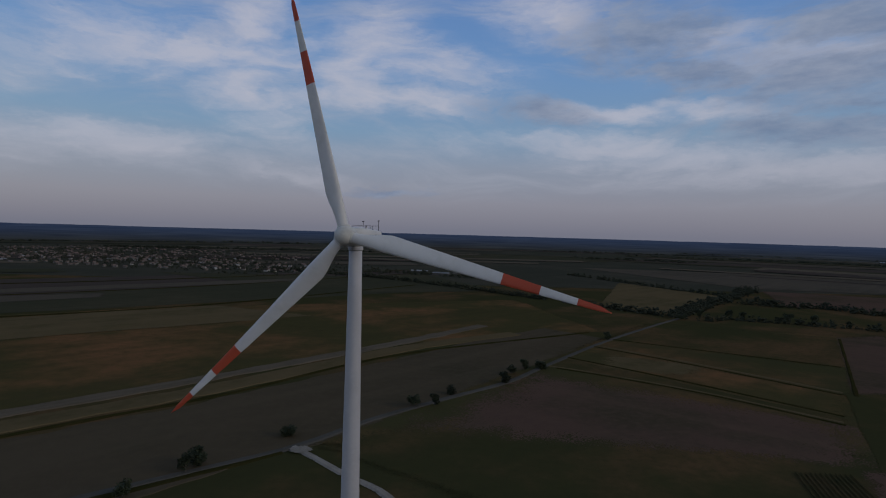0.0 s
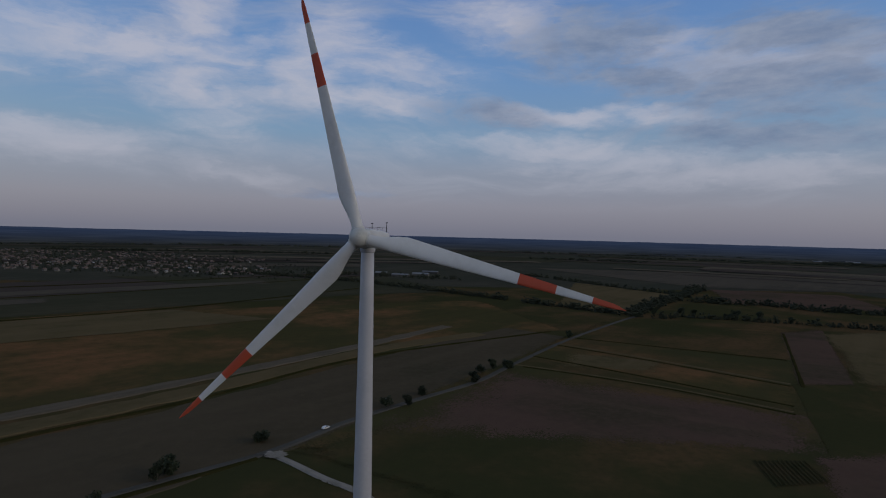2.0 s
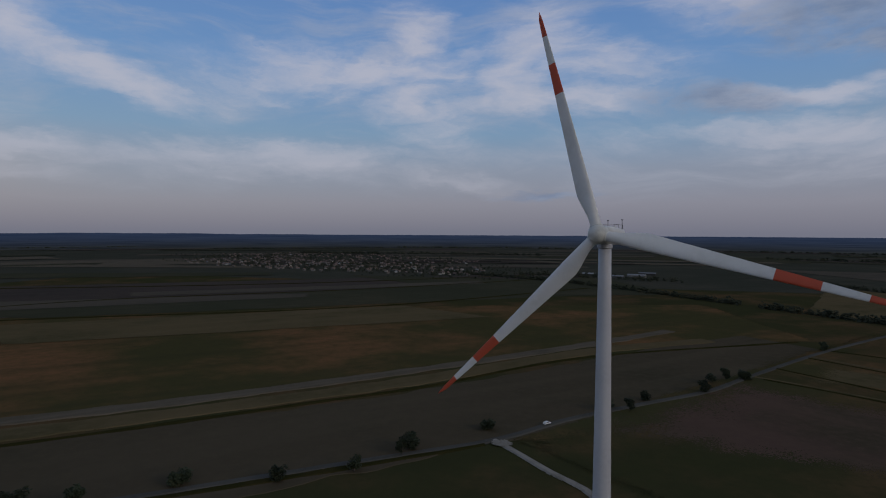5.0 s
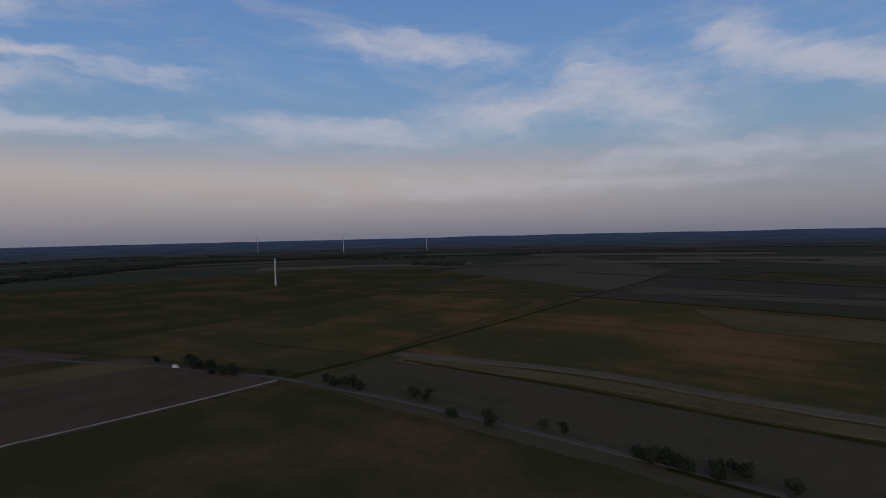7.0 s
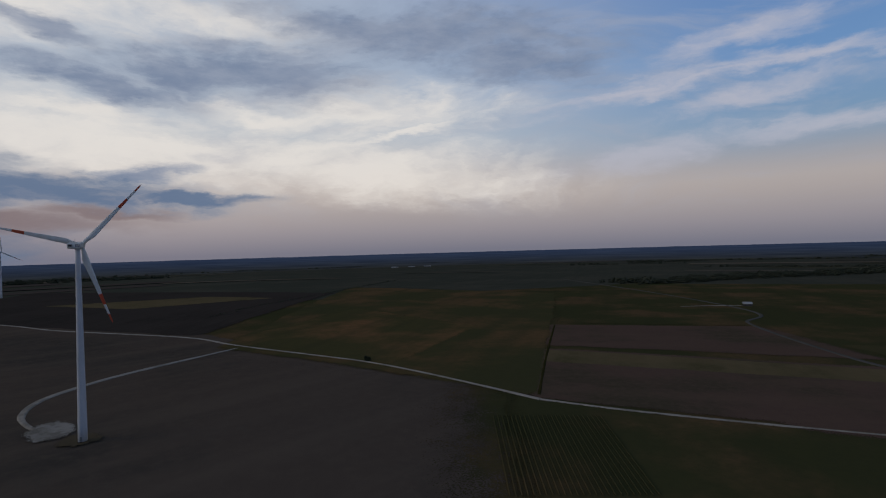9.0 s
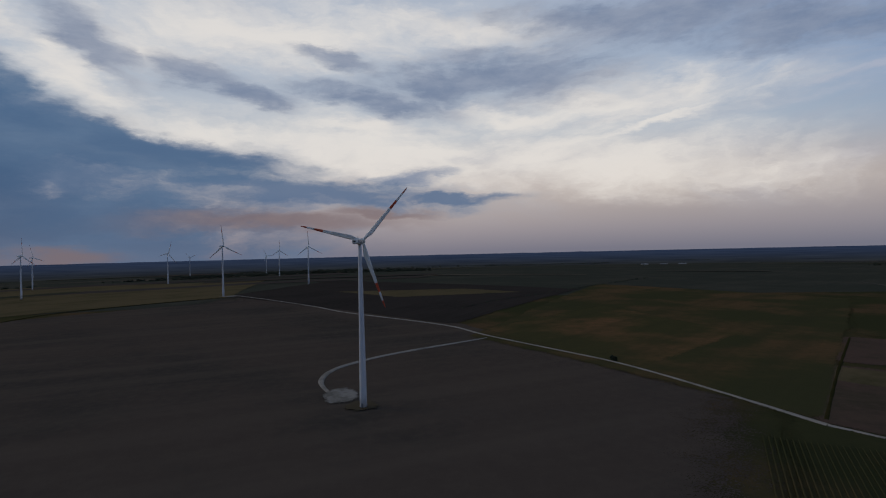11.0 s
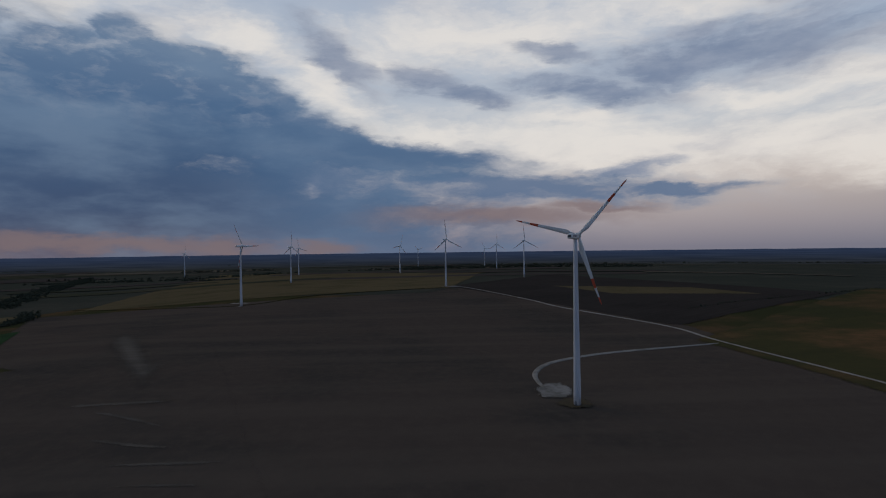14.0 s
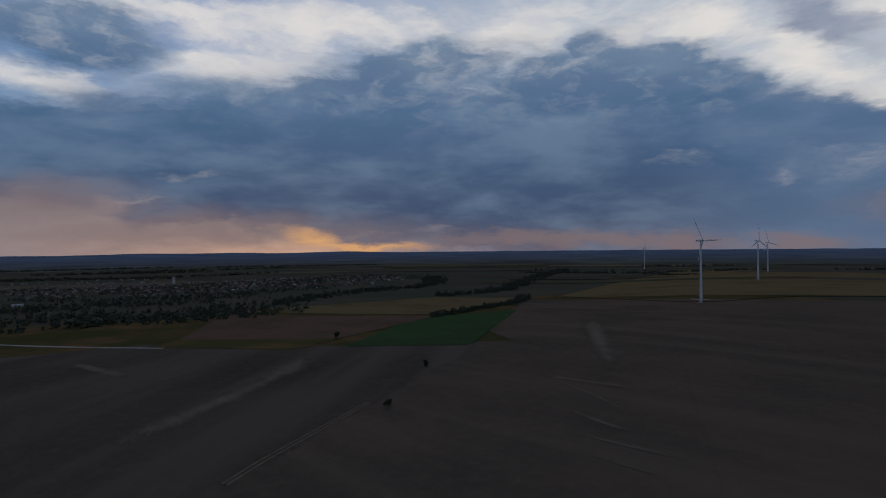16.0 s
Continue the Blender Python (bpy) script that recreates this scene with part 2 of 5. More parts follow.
sun_data = bpy.data.lights.new("sun", "SUN")
sun_data.energy, sun_data.angle, sun_data.color = 0.62, radians(25), (1.0, 0.86, 0.7)
sun = new("sun", sun_data)
sun.matrix_world = look((0, 0, 0), (math.sin(radians(SUN_AZ)) * math.cos(radians(20)), -math.cos(radians(SUN_AZ)) * math.cos(radians(20)), -math.sin(radians(20))))

# ---- materials ----


def material(name, colours, scales=(0.02, 0.6), rough=0.85, bump=0.0, bump_scale=1.0, metal=0.0, rows=None, per_object=0.0, spec=0.3, edge=False):
    """Two-scale mottled surface. colours: base, patch, fine; rows: (angle, metres apart, strength) of tillage lines."""
    m = bpy.data.materials.new(name)
    m.use_nodes = True
    t = m.node_tree
    b = t.nodes["Principled BSDF"]
    b.inputs["Roughness"].default_value, b.inputs["Metallic"].default_value = rough, metal
    b.inputs["Specular IOR Level"].default_value = spec
    co = t.nodes.new("ShaderNodeTexCoord")

    def noise_at(scale, detail=5, rough_n=0.6):
        n = t.nodes.new("ShaderNodeTexNoise")
        n.inputs["Scale"].default_value, n.inputs["Detail"].default_value, n.inputs["Roughness"].default_value = scale, detail, rough_n
        t.links.new(co.outputs["Object"], n.inputs["Vector"])
        return n.outputs["Fac"]

    def mixed(fac, a, c, kind="MIX"):
        n = t.nodes.new("ShaderNodeMix")
        n.data_type, n.blend_type = "RGBA", kind
        for i, q in ((0, fac), (6, a), (7, c)):
            if isinstance(q, (tuple, float, int)):
                n.inputs[i].default_value = q
            else:
                t.links.new(q, n.inputs[i])
        return n.outputs[2]

    def ranged(v, lo, hi, a=0.0, c=1.0):
        n = t.nodes.new("ShaderNodeMapRange")
        n.interpolation_type = "SMOOTHSTEP"
        for i, q in enumerate((lo, hi, a, c)):
            n.inputs[i + 1].default_value = q
        t.links.new(v, n.inputs[0])
        return n.outputs[0]

    tone = 1.06 if edge or spec == 0.0 else 1.0
    c0, c1, c2 = [(*[v * tone for v in c], 1.0) for c in colours]
    big, fine = noise_at(scales[0], 6), noise_at(scales[1], 4, 0.7)
    out = mixed(ranged(big, 0.43, 0.64), c0, c1)
    out = mixed(ranged(fine, 0.35, 0.8, 0.0, 0.55), out, c2)
    if rows:
        ang, apart, strength = rows
        mp = t.nodes.new("ShaderNodeMapping")
        mp.inputs["Rotation"].default_value = (0, 0, radians(ang))
        t.links.new(co.outputs["Object"], mp.inputs[0])
        w = t.nodes.new("ShaderNodeTexWave")
        w.inputs["Scale"].default_value = 0.314 / apart
        w.inputs["Distortion"].default_value, w.inputs["Detail"].default_value, w.inputs["Detail Scale"].default_value = 1.2, 2, 0.4
        t.links.new(mp.outputs[0], w.inputs["Vector"])
        stretch = t.nodes.new("ShaderNodeVectorMath")
        stretch.operation = "MULTIPLY"
        stretch.inputs[1].default_value = (1.2 / apart, 0.08 / apart, 0.1)
        t.links.new(mp.outputs[0], stretch.inputs[0])
        sw = t.nodes.new("ShaderNodeTexNoise")
        sw.inputs["Scale"].default_value, sw.inputs["Detail"].default_value = 1.0, 4
        t.links.new(stretch.outputs[0], sw.inputs["Vector"])
        out = mixed(ranged(sw.outputs["Fac"], 0.42, 0.7, 0.0, strength), out, c2)
        out = mixed(ranged(w.outputs["Fac"], 0.3, 0.9, 0.0, strength * (0.6 if apart < 20 else 0.0)), out, c1)
    if per_object:
        info = t.nodes.new("ShaderNodeObjectInfo")
        n = t.nodes.new("ShaderNodeHueSaturation")
        t.links.new(out, n.inputs["Color"])
        t.links.new(ranged(info.outputs["Random"], 0, 1, 1 - per_object, 1 + per_object), n.inputs["Value"])
        out = n.outputs[0]
    t.links.new(out, b.inputs["Base Color"])
    if edge:
        at = t.nodes.new("ShaderNodeAttribute")
        at.attribute_name = "edge"
        mess = t.nodes.new("ShaderNodeMath")
        mess.operation = "MULTIPLY_ADD"
        t.links.new(noise_at(0.045, 5, 0.65), mess.inputs[0])
        mess.inputs[1].default_value = 0.9
        t.links.new(at.outputs["Fac"], mess.inputs[2])
        crumb = t.nodes.new("ShaderNodeMath")
        crumb.operation = "MULTIPLY_ADD"
        t.links.new(noise_at(1.1, 1, 0.5), crumb.inputs[0])
        crumb.inputs[1].default_value = 2.2 if edge == "soft" else 1.3
        t.links.new(mess.outputs[0], crumb.inputs[2])
        level = 2.05 if edge == "soft" else 1.35
        t.links.new(ranged(crumb.outputs[0], level, level + 0.06), b.inputs["Alpha"])
    if bump:
        bn = t.nodes.new("ShaderNodeBump")
        bn.inputs["Strength"].default_value, bn.inputs["Distance"].default_value = bump, bump_scale
        t.links.new(fine, bn.inputs["Height"])
        t.links.new(bn.outputs[0], b.inputs["Normal"])
    return m


M = {}
M["ground"] = material("meadow_ground", [(0.050, 0.050, 0.037), (0.066, 0.060, 0.045), (0.038, 0.042, 0.031)], (0.005, 0.06), 0.95, rows=(46, 30, 0.4), spec=0.0)
# Muted greys for far fields, with distance haze painted into the base colour.
M["far_stubble"] = material("far_haze_grey_stubble", [(0.080, 0.068, 0.052), (0.064, 0.056, 0.044), (0.10, 0.084, 0.064)], (0.005, 0.06), 0.95, rows=(46, 24, 0.4), spec=0.0, edge=True)
M["far_crop"] = material("far_haze_grey_crop", [(0.048, 0.048, 0.030), (0.064, 0.057, 0.036), (0.040, 0.041, 0.027)], (0.005, 0.06), 0.95, rows=(46, 24, 0.4), spec=0.0, edge=True)
M["far_soil"] = material("far_haze_grey_soil", [(0.060, 0.048, 0.040), (0.050, 0.042, 0.036), (0.074, 0.060, 0.050)], (0.005, 0.06), 0.95, rows=(46, 24, 0.4), spec=0.0, edge=True)
M["soil"] = material("ploughed_soil", [(0.072, 0.055, 0.043), (0.052, 0.044, 0.036), (0.090, 0.070, 0.054)], (0.006, 0.12), 0.95, rows=(70, 34, 0.6), spec=0.0, edge=True)
M["black_soil"] = material("nearly_black_soil", [(0.040, 0.033, 0.028), (0.032, 0.027, 0.023), (0.050, 0.041, 0.034)], (0.008, 0.12), 0.95, rows=(30, 9, 0.4), spec=0.0, edge=True)
M["soil_red"] = material("reddish_soil", [(0.086, 0.055, 0.042), (0.057, 0.046, 0.030), (0.100, 0.066, 0.048)], (0.010, 0.2), 0.95, rows=(127, 24, 0.4), spec=0.0, edge=True)
M["stubble"] = material("grey_stubble", [(0.069, 0.055, 0.036), (0.055, 0.047, 0.030), (0.086, 0.069, 0.046)], (0.007, 0.15), 0.95, rows=(46, 24, 0.5), spec=0.0, edge=True)
M["slope"] = material("greyish_ploughed_slope", [(0.052, 0.043, 0.037), (0.042, 0.036, 0.031), (0.078, 0.066, 0.056)], (0.006, 0.12), 0.95, rows=(-55, 60, 0.8), spec=0.0, edge=True)
M["tan"] = material("dry_tan_crop", [(0.102, 0.077, 0.040), (0.070, 0.058, 0.029), (0.122, 0.092, 0.051)], (0.009, 0.1), 0.95, rows=(46, 24, 0.5), spec=0.0, edge=True)
M["pale"] = material("pale_straw_strip", [(0.108, 0.088, 0.064), (0.082, 0.069, 0.050), (0.13, 0.108, 0.080)], (0.02, 0.3), 0.95, rows=(46, 8, 0.5), spec=0.0, edge=True)
M["green"] = material("dark_green_crop", [(0.053, 0.050, 0.022), (0.112, 0.066, 0.032), (0.044, 0.043, 0.021)], (0.007, 0.12), 0.95, rows=(46, 26, 0.45), spec=0.0, edge=True)
M["grass"] = material("rough_grass", [(0.045, 0.044, 0.019), (0.100, 0.061, 0.031), (0.034, 0.036, 0.017)], (0.009, 0.2), 0.95, rows=(46, 34, 0.4), spec=0.0, edge=True)
M["rust"] = material("rusty_mottled_crop", [(0.062, 0.054, 0.023), (0.165, 0.084, 0.040), (0.046, 0.044, 0.021)], (0.0055, 0.1), 0.95, rows=(46, 26, 0.5), spec=0.0, edge=True)
M["lush"] = material("lush_winter_wheat", [(0.030, 0.056, 0.024), (0.025, 0.045, 0.021), (0.038, 0.062, 0.028)], (0.01, 0.15), 0.9, rows=(40, 8, 0.3), spec=0.0, edge=True)
M["pale_soil"] = material("pale_washed_soil", [(0.104, 0.088, 0.070), (0.078, 0.066, 0.053), (0.124, 0.105, 0.085)], (0.02, 0.15), 0.95, rows=(70, 14, 0.5), spec=0.0, edge="soft")
M["ditch"] = material("ditch_weeds", [(0.027, 0.025, 0.009), (0.038, 0.031, 0.012), (0.020, 0.021, 0.007)], (0.05, 0.5), 0.95, spec=0.0, edge=True)
M["asphalt"] = material("worn_grey_asphalt", [(0.076, 0.072, 0.064), (0.060, 0.057, 0.050), (0.095, 0.090, 0.080)], (0.03, 0.8), 0.95, spec=0.0, edge=True)
M["gravel"] = material("pale_limestone_gravel", [(0.25, 0.225, 0.195), (0.16, 0.145, 0.12), (0.30, 0.275, 0.24)], (0.06, 0.9), 0.95, spec=0.0, edge=True)
M["sand"] = material("trampled_sandy_pad", [(0.22, 0.20, 0.175), (0.12, 0.108, 0.09), (0.28, 0.26, 0.23)], (0.07, 0.5), 0.95, spec=0.0, edge=True)
M["leaf"] = material("dark_leaves", [(0.026, 0.036, 0.018), (0.036, 0.042, 0.020), (0.018, 0.026, 0.012)], (0.3, 2.0), 0.8, per_object=0.25)
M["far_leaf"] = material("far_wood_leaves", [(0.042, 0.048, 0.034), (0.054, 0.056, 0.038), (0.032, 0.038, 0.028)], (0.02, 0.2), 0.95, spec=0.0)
M["bark"] = material("grey_bark", [(0.09, 0.075, 0.06), (0.06, 0.05, 0.04), (0.12, 0.10, 0.085)], (1.0, 8.0), 0.9)
M["steel"] = material("white_painted_steel", [(0.46, 0.465, 0.49), (0.42, 0.425, 0.45), (0.50, 0.505, 0.53)], (0.08, 1.5), 0.5, spec=0.3)
M["gel"] = material("white_gelcoat", [(0.62, 0.62, 0.61), (0.56, 0.56, 0.55), (0.66, 0.66, 0.65)], (0.15, 1.2), 0.45, spec=0.3)
M["spinner"] = material("weathered_spinner_gelcoat", [(0.56, 0.56, 0.53), (0.46, 0.46, 0.43), (0.62, 0.62, 0.59)], (0.5, 2.5), 0.5)
M["navy"] = material("navy_band_paint", [(0.03, 0.05, 0.11), (0.026, 0.043, 0.10), (0.035, 0.055, 0.12)], (0.5, 3.0), 0.4)
M["dark_metal"] = material("dark_weathered_metal", [(0.06, 0.06, 0.065), (0.045, 0.045, 0.05), (0.08, 0.08, 0.08)], (0.8, 6.0), 0.5, metal=0.6)
M["concrete"] = material("weathered_concrete", [(0.30, 0.29, 0.27), (0.24, 0.23, 0.21), (0.36, 0.35, 0.33)], (0.3, 3.0), 0.9)
M["plaster"] = material("house_plaster", [(0.19, 0.18, 0.165), (0.15, 0.14, 0.13), (0.24, 0.23, 0.21)], (0.2, 1.5), 0.9, per_object=0.75)
M["roof"] = material("clay_roof_tiles", [(0.105, 0.072, 0.060), (0.08, 0.06, 0.052), (0.135, 0.092, 0.074)], (0.3, 3.0), 0.85, per_object=0.5)
M["tin"] = material("pale_sheet_roof", [(0.20, 0.205, 0.21), (0.15, 0.155, 0.16), (0.25, 0.25, 0.255)], (0.05, 0.5), 0.6, per_object=0.4)
M["pane"] = material("dark_window_glass", [(0.03, 0.035, 0.045), (0.025, 0.03, 0.04), (0.04, 0.045, 0.055)], (0.5, 2.0), 0.12, spec=0.5)
M["door"] = material("grey_door_paint", [(0.20, 0.21, 0.22), (0.16, 0.17, 0.18), (0.24, 0.25, 0.26)], (0.6, 4.0), 0.5)
M["car_white"] = material("white_car_paint", [(0.72, 0.72, 0.72), (0.66, 0.66, 0.66), (0.76, 0.76, 0.76)], (0.6, 5.0), 0.25, spec=0.6)
M["rubber"] = material("black_rubber", [(0.02, 0.02, 0.02), (0.026, 0.026, 0.026), (0.015, 0.015, 0.015)], (2.0, 12.0), 0.85)
M["chrome"] = material("grey_wheel_rim", [(0.4, 0.4, 0.42), (0.34, 0.34, 0.36), (0.46, 0.46, 0.48)], (2.0, 12.0), 0.35, metal=0.8)
M["lamp_glass"] = material("lamp_cover", [(0.6, 0.6, 0.58), (0.5, 0.5, 0.5), (0.7, 0.7, 0.68)], (4.0, 20.0), 0.15)


def blade_material():
    m = material("banded_blade_gelcoat", [(0.64, 0.64, 0.63), (0.56, 0.56, 0.54), (0.68, 0.68, 0.67)], (0.12, 1.0), 0.45)
    t = m.node_tree
    b = t.nodes["Principled BSDF"]
    white_in = b.inputs["Base Color"].links[0].from_socket
    co = t.nodes.new("ShaderNodeTexCoord")
    s = t.nodes.new("ShaderNodeSeparateXYZ")
    t.links.new(co.outputs["Object"], s.inputs[0])
    ramp = t.nodes.new("ShaderNodeValToRGB")
    ramp.color_ramp.interpolation = "CONSTANT"
    e = ramp.color_ramp.elements
    e[0].position, e[0].color = 0.0, (0, 0, 0, 1)
    e[1].position, e[1].color = 0.62, (1, 1, 1, 1)
    for p, c in ((0.757, 0), (0.886, 1)):
        k = e.new(p)
        k.color = (c, c, c, 1)
    d = t.nodes.new("ShaderNodeMath")
    d.operation = "DIVIDE"
    d.inputs[1].default_value = BLADE
    t.links.new(s.outputs["Z"], d.inputs[0])
    t.links.new(d.outputs[0], ramp.inputs[0])
    mx = t.nodes.new("ShaderNodeMix")
    mx.data_type = "RGBA"
    t.links.new(ramp.outputs[0], mx.inputs[0])
    t.links.new(white_in, mx.inputs[6])
    mx.inputs[7].default_value = (0.46, 0.075, 0.035, 1)
    t.links.new(mx.outputs[2], b.inputs["Base Color"])
    return m


BLADE, HUB = 43.0, 100.0
M["blade"] = blade_material()

# ---- building blocks ----


def mesh_of(name, verts, faces, mat, smooth=False, inner=None):
    me = bpy.data.meshes.new(name)
    me.from_pydata([tuple(q) for q in verts], [], faces)
    me.materials.append(mat)
    if smooth:
        me.polygons.foreach_set("use_smooth", [True] * len(me.polygons))
    soft_edge = me.attributes.new("edge", "FLOAT", "POINT")
    soft_edge.data.foreach_set("value", inner if inner else [1.0] * len(verts))
    me.update()
    return me


def part(name, bm, mat, parent=None, label="", smooth=False):
    """Links a bmesh as one mesh object under a thing or a part."""
    me = bpy.data.meshes.new(name)
    bmesh.ops.recalc_face_normals(bm, faces=bm.faces)
    bm.to_mesh(me)
    bm.free()
    me.materials.append(mat)
    if smooth:
        me.polygons.foreach_set("use_smooth", [True] * len(me.polygons))
    ob = new(name, me)
    ob.parent = parent
    if label:
        tagged(ob, label)
    return ob


def empty(name):
    return new(name)


def add_box(bm, size, at=(0, 0, 0), turn=None, bevel=0.0):
    got = bmesh.ops.create_cube(bm, size=1.0)["verts"]
    m = Matrix.Translation(at) @ (turn or Matrix.Identity(4)) @ Matrix.Diagonal((*size, 1))
    bmesh.ops.transform(bm, matrix=m, verts=got)
    if bevel:
        edges = list({e for q in got for e in q.link_edges})
        bmesh.ops.bevel(bm, geom=edges, offset=bevel, segments=2, affect="EDGES", profile=0.6)


def box(size, at=(0, 0, 0), turn=None, bevel=0.0):
    bm = bmesh.new()
    add_box(bm, size, at, turn, bevel)
    return bm


def lathe(rings, n=32, m=None, cap=True):
    """A round body from (radius, height) rings along z."""
    bm = bmesh.new()
    made = []
    for r, z in rings:
        made.append([bm.verts.new((r * math.cos(2 * math.pi * k / n), r * math.sin(2 * math.pi * k / n), z)) for k in range(n)])
    for lo, hi in zip(made, made[1:]):
        for k in range(n):
            bm.faces.new((lo[k], lo[(k + 1) % n], hi[(k + 1) % n], hi[k]))
    if cap:
        bm.faces.new(made[0][::-1])
        bm.faces.new(made[-1])
    if m:
        bmesh.ops.transform(bm, matrix=m, verts=bm.verts)
    return bm


def smooth_step(x, a, b):
    u = min(1.0, max(0.0, (x - a) / (b - a)))
    return u * u * (3 - 2 * u)


def land(x, y):
    """Height of the land: a plain, with a low ridge to the south that falls to a valley in the east."""
    r = math.hypot(x, y)
    w = smooth_step(-y, 60, 420) * 9 + smooth_step(-y, 420, 1200) * 13
    w *= smooth_step(x, -1300, -100) if x < 300 else 1 - smooth_step(x, 300 + max(0, -y) * 0.35, 650 + max(0, -y) * 0.7)
    w -= 8 * smooth_step(x, 300, 900) * smooth_step(-y, -600, 100)
    return w * (1 - smooth_step(r, 2300, 3400))


# ---- ground and distance ----
RIM = 4700.0
verts, faces = [(0, 0, land(0, 0))], []
radii = [RIM * (k / 110) ** 1.7 for k in range(1, 111)]
ROUND = 240
for r in radii:
    for k in range(ROUND):
        a = 2 * math.pi * k / ROUND
        x, y = r * math.cos(a), r * math.sin(a)
        verts.append((x, y, land(x, y)))
faces += [(0, 1 + k, 1 + (k + 1) % ROUND) for k in range(ROUND)]
for j in range(len(radii) - 1):
    o, p = 1 + j * ROUND, 1 + (j + 1) * ROUND
    faces += [(o + k, p + k, p + (k + 1) % ROUND, o + (k + 1) % ROUND) for k in range(ROUND)]
ground = new("ground", mesh_of("ground", verts, faces, M["ground"], True))
tagged(ground, "flat dusky farmland in muted green and brown reaching the horizon", "ground", kind="structure")


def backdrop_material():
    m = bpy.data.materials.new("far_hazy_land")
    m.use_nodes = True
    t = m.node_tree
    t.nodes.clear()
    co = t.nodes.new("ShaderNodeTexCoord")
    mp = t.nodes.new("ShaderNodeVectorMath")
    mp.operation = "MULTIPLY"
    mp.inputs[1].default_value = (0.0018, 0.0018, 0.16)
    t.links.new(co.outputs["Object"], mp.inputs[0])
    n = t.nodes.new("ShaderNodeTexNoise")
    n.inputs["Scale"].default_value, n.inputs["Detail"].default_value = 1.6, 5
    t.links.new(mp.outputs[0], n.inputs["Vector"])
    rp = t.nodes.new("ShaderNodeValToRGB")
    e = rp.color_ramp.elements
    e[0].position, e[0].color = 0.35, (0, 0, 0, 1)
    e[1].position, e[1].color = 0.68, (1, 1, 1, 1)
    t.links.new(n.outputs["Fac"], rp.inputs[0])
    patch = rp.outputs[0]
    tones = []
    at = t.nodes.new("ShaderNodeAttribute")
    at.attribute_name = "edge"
    # Haze is painted as glow: ground tones low down, blue at the top.
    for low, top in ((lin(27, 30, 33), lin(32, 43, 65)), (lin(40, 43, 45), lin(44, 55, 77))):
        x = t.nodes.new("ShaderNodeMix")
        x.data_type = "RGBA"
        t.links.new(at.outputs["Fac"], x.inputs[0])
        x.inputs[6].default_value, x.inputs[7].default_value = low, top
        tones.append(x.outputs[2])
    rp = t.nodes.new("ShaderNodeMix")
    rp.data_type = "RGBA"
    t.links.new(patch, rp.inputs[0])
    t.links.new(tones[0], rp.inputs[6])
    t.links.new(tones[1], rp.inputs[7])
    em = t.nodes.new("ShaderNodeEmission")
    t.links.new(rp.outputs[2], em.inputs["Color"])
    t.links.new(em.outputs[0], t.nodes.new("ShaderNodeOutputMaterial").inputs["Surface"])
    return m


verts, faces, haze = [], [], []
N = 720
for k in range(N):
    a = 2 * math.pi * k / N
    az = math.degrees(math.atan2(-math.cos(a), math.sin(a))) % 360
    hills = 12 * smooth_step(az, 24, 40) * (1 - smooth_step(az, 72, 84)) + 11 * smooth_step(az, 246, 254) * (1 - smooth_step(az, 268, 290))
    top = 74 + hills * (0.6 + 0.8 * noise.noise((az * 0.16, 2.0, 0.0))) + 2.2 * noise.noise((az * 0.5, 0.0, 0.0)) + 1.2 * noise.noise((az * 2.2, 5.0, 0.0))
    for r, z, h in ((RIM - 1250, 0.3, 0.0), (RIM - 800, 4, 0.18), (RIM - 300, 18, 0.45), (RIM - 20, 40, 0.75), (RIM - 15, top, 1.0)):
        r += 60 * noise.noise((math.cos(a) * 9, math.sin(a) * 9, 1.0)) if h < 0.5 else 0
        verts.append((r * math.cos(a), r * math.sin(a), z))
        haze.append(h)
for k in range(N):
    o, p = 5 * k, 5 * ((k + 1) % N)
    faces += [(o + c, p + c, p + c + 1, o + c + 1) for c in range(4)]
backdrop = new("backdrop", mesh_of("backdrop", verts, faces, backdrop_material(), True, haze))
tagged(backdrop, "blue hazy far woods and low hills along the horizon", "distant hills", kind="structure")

# ---- fields ----
LAYER = [0]


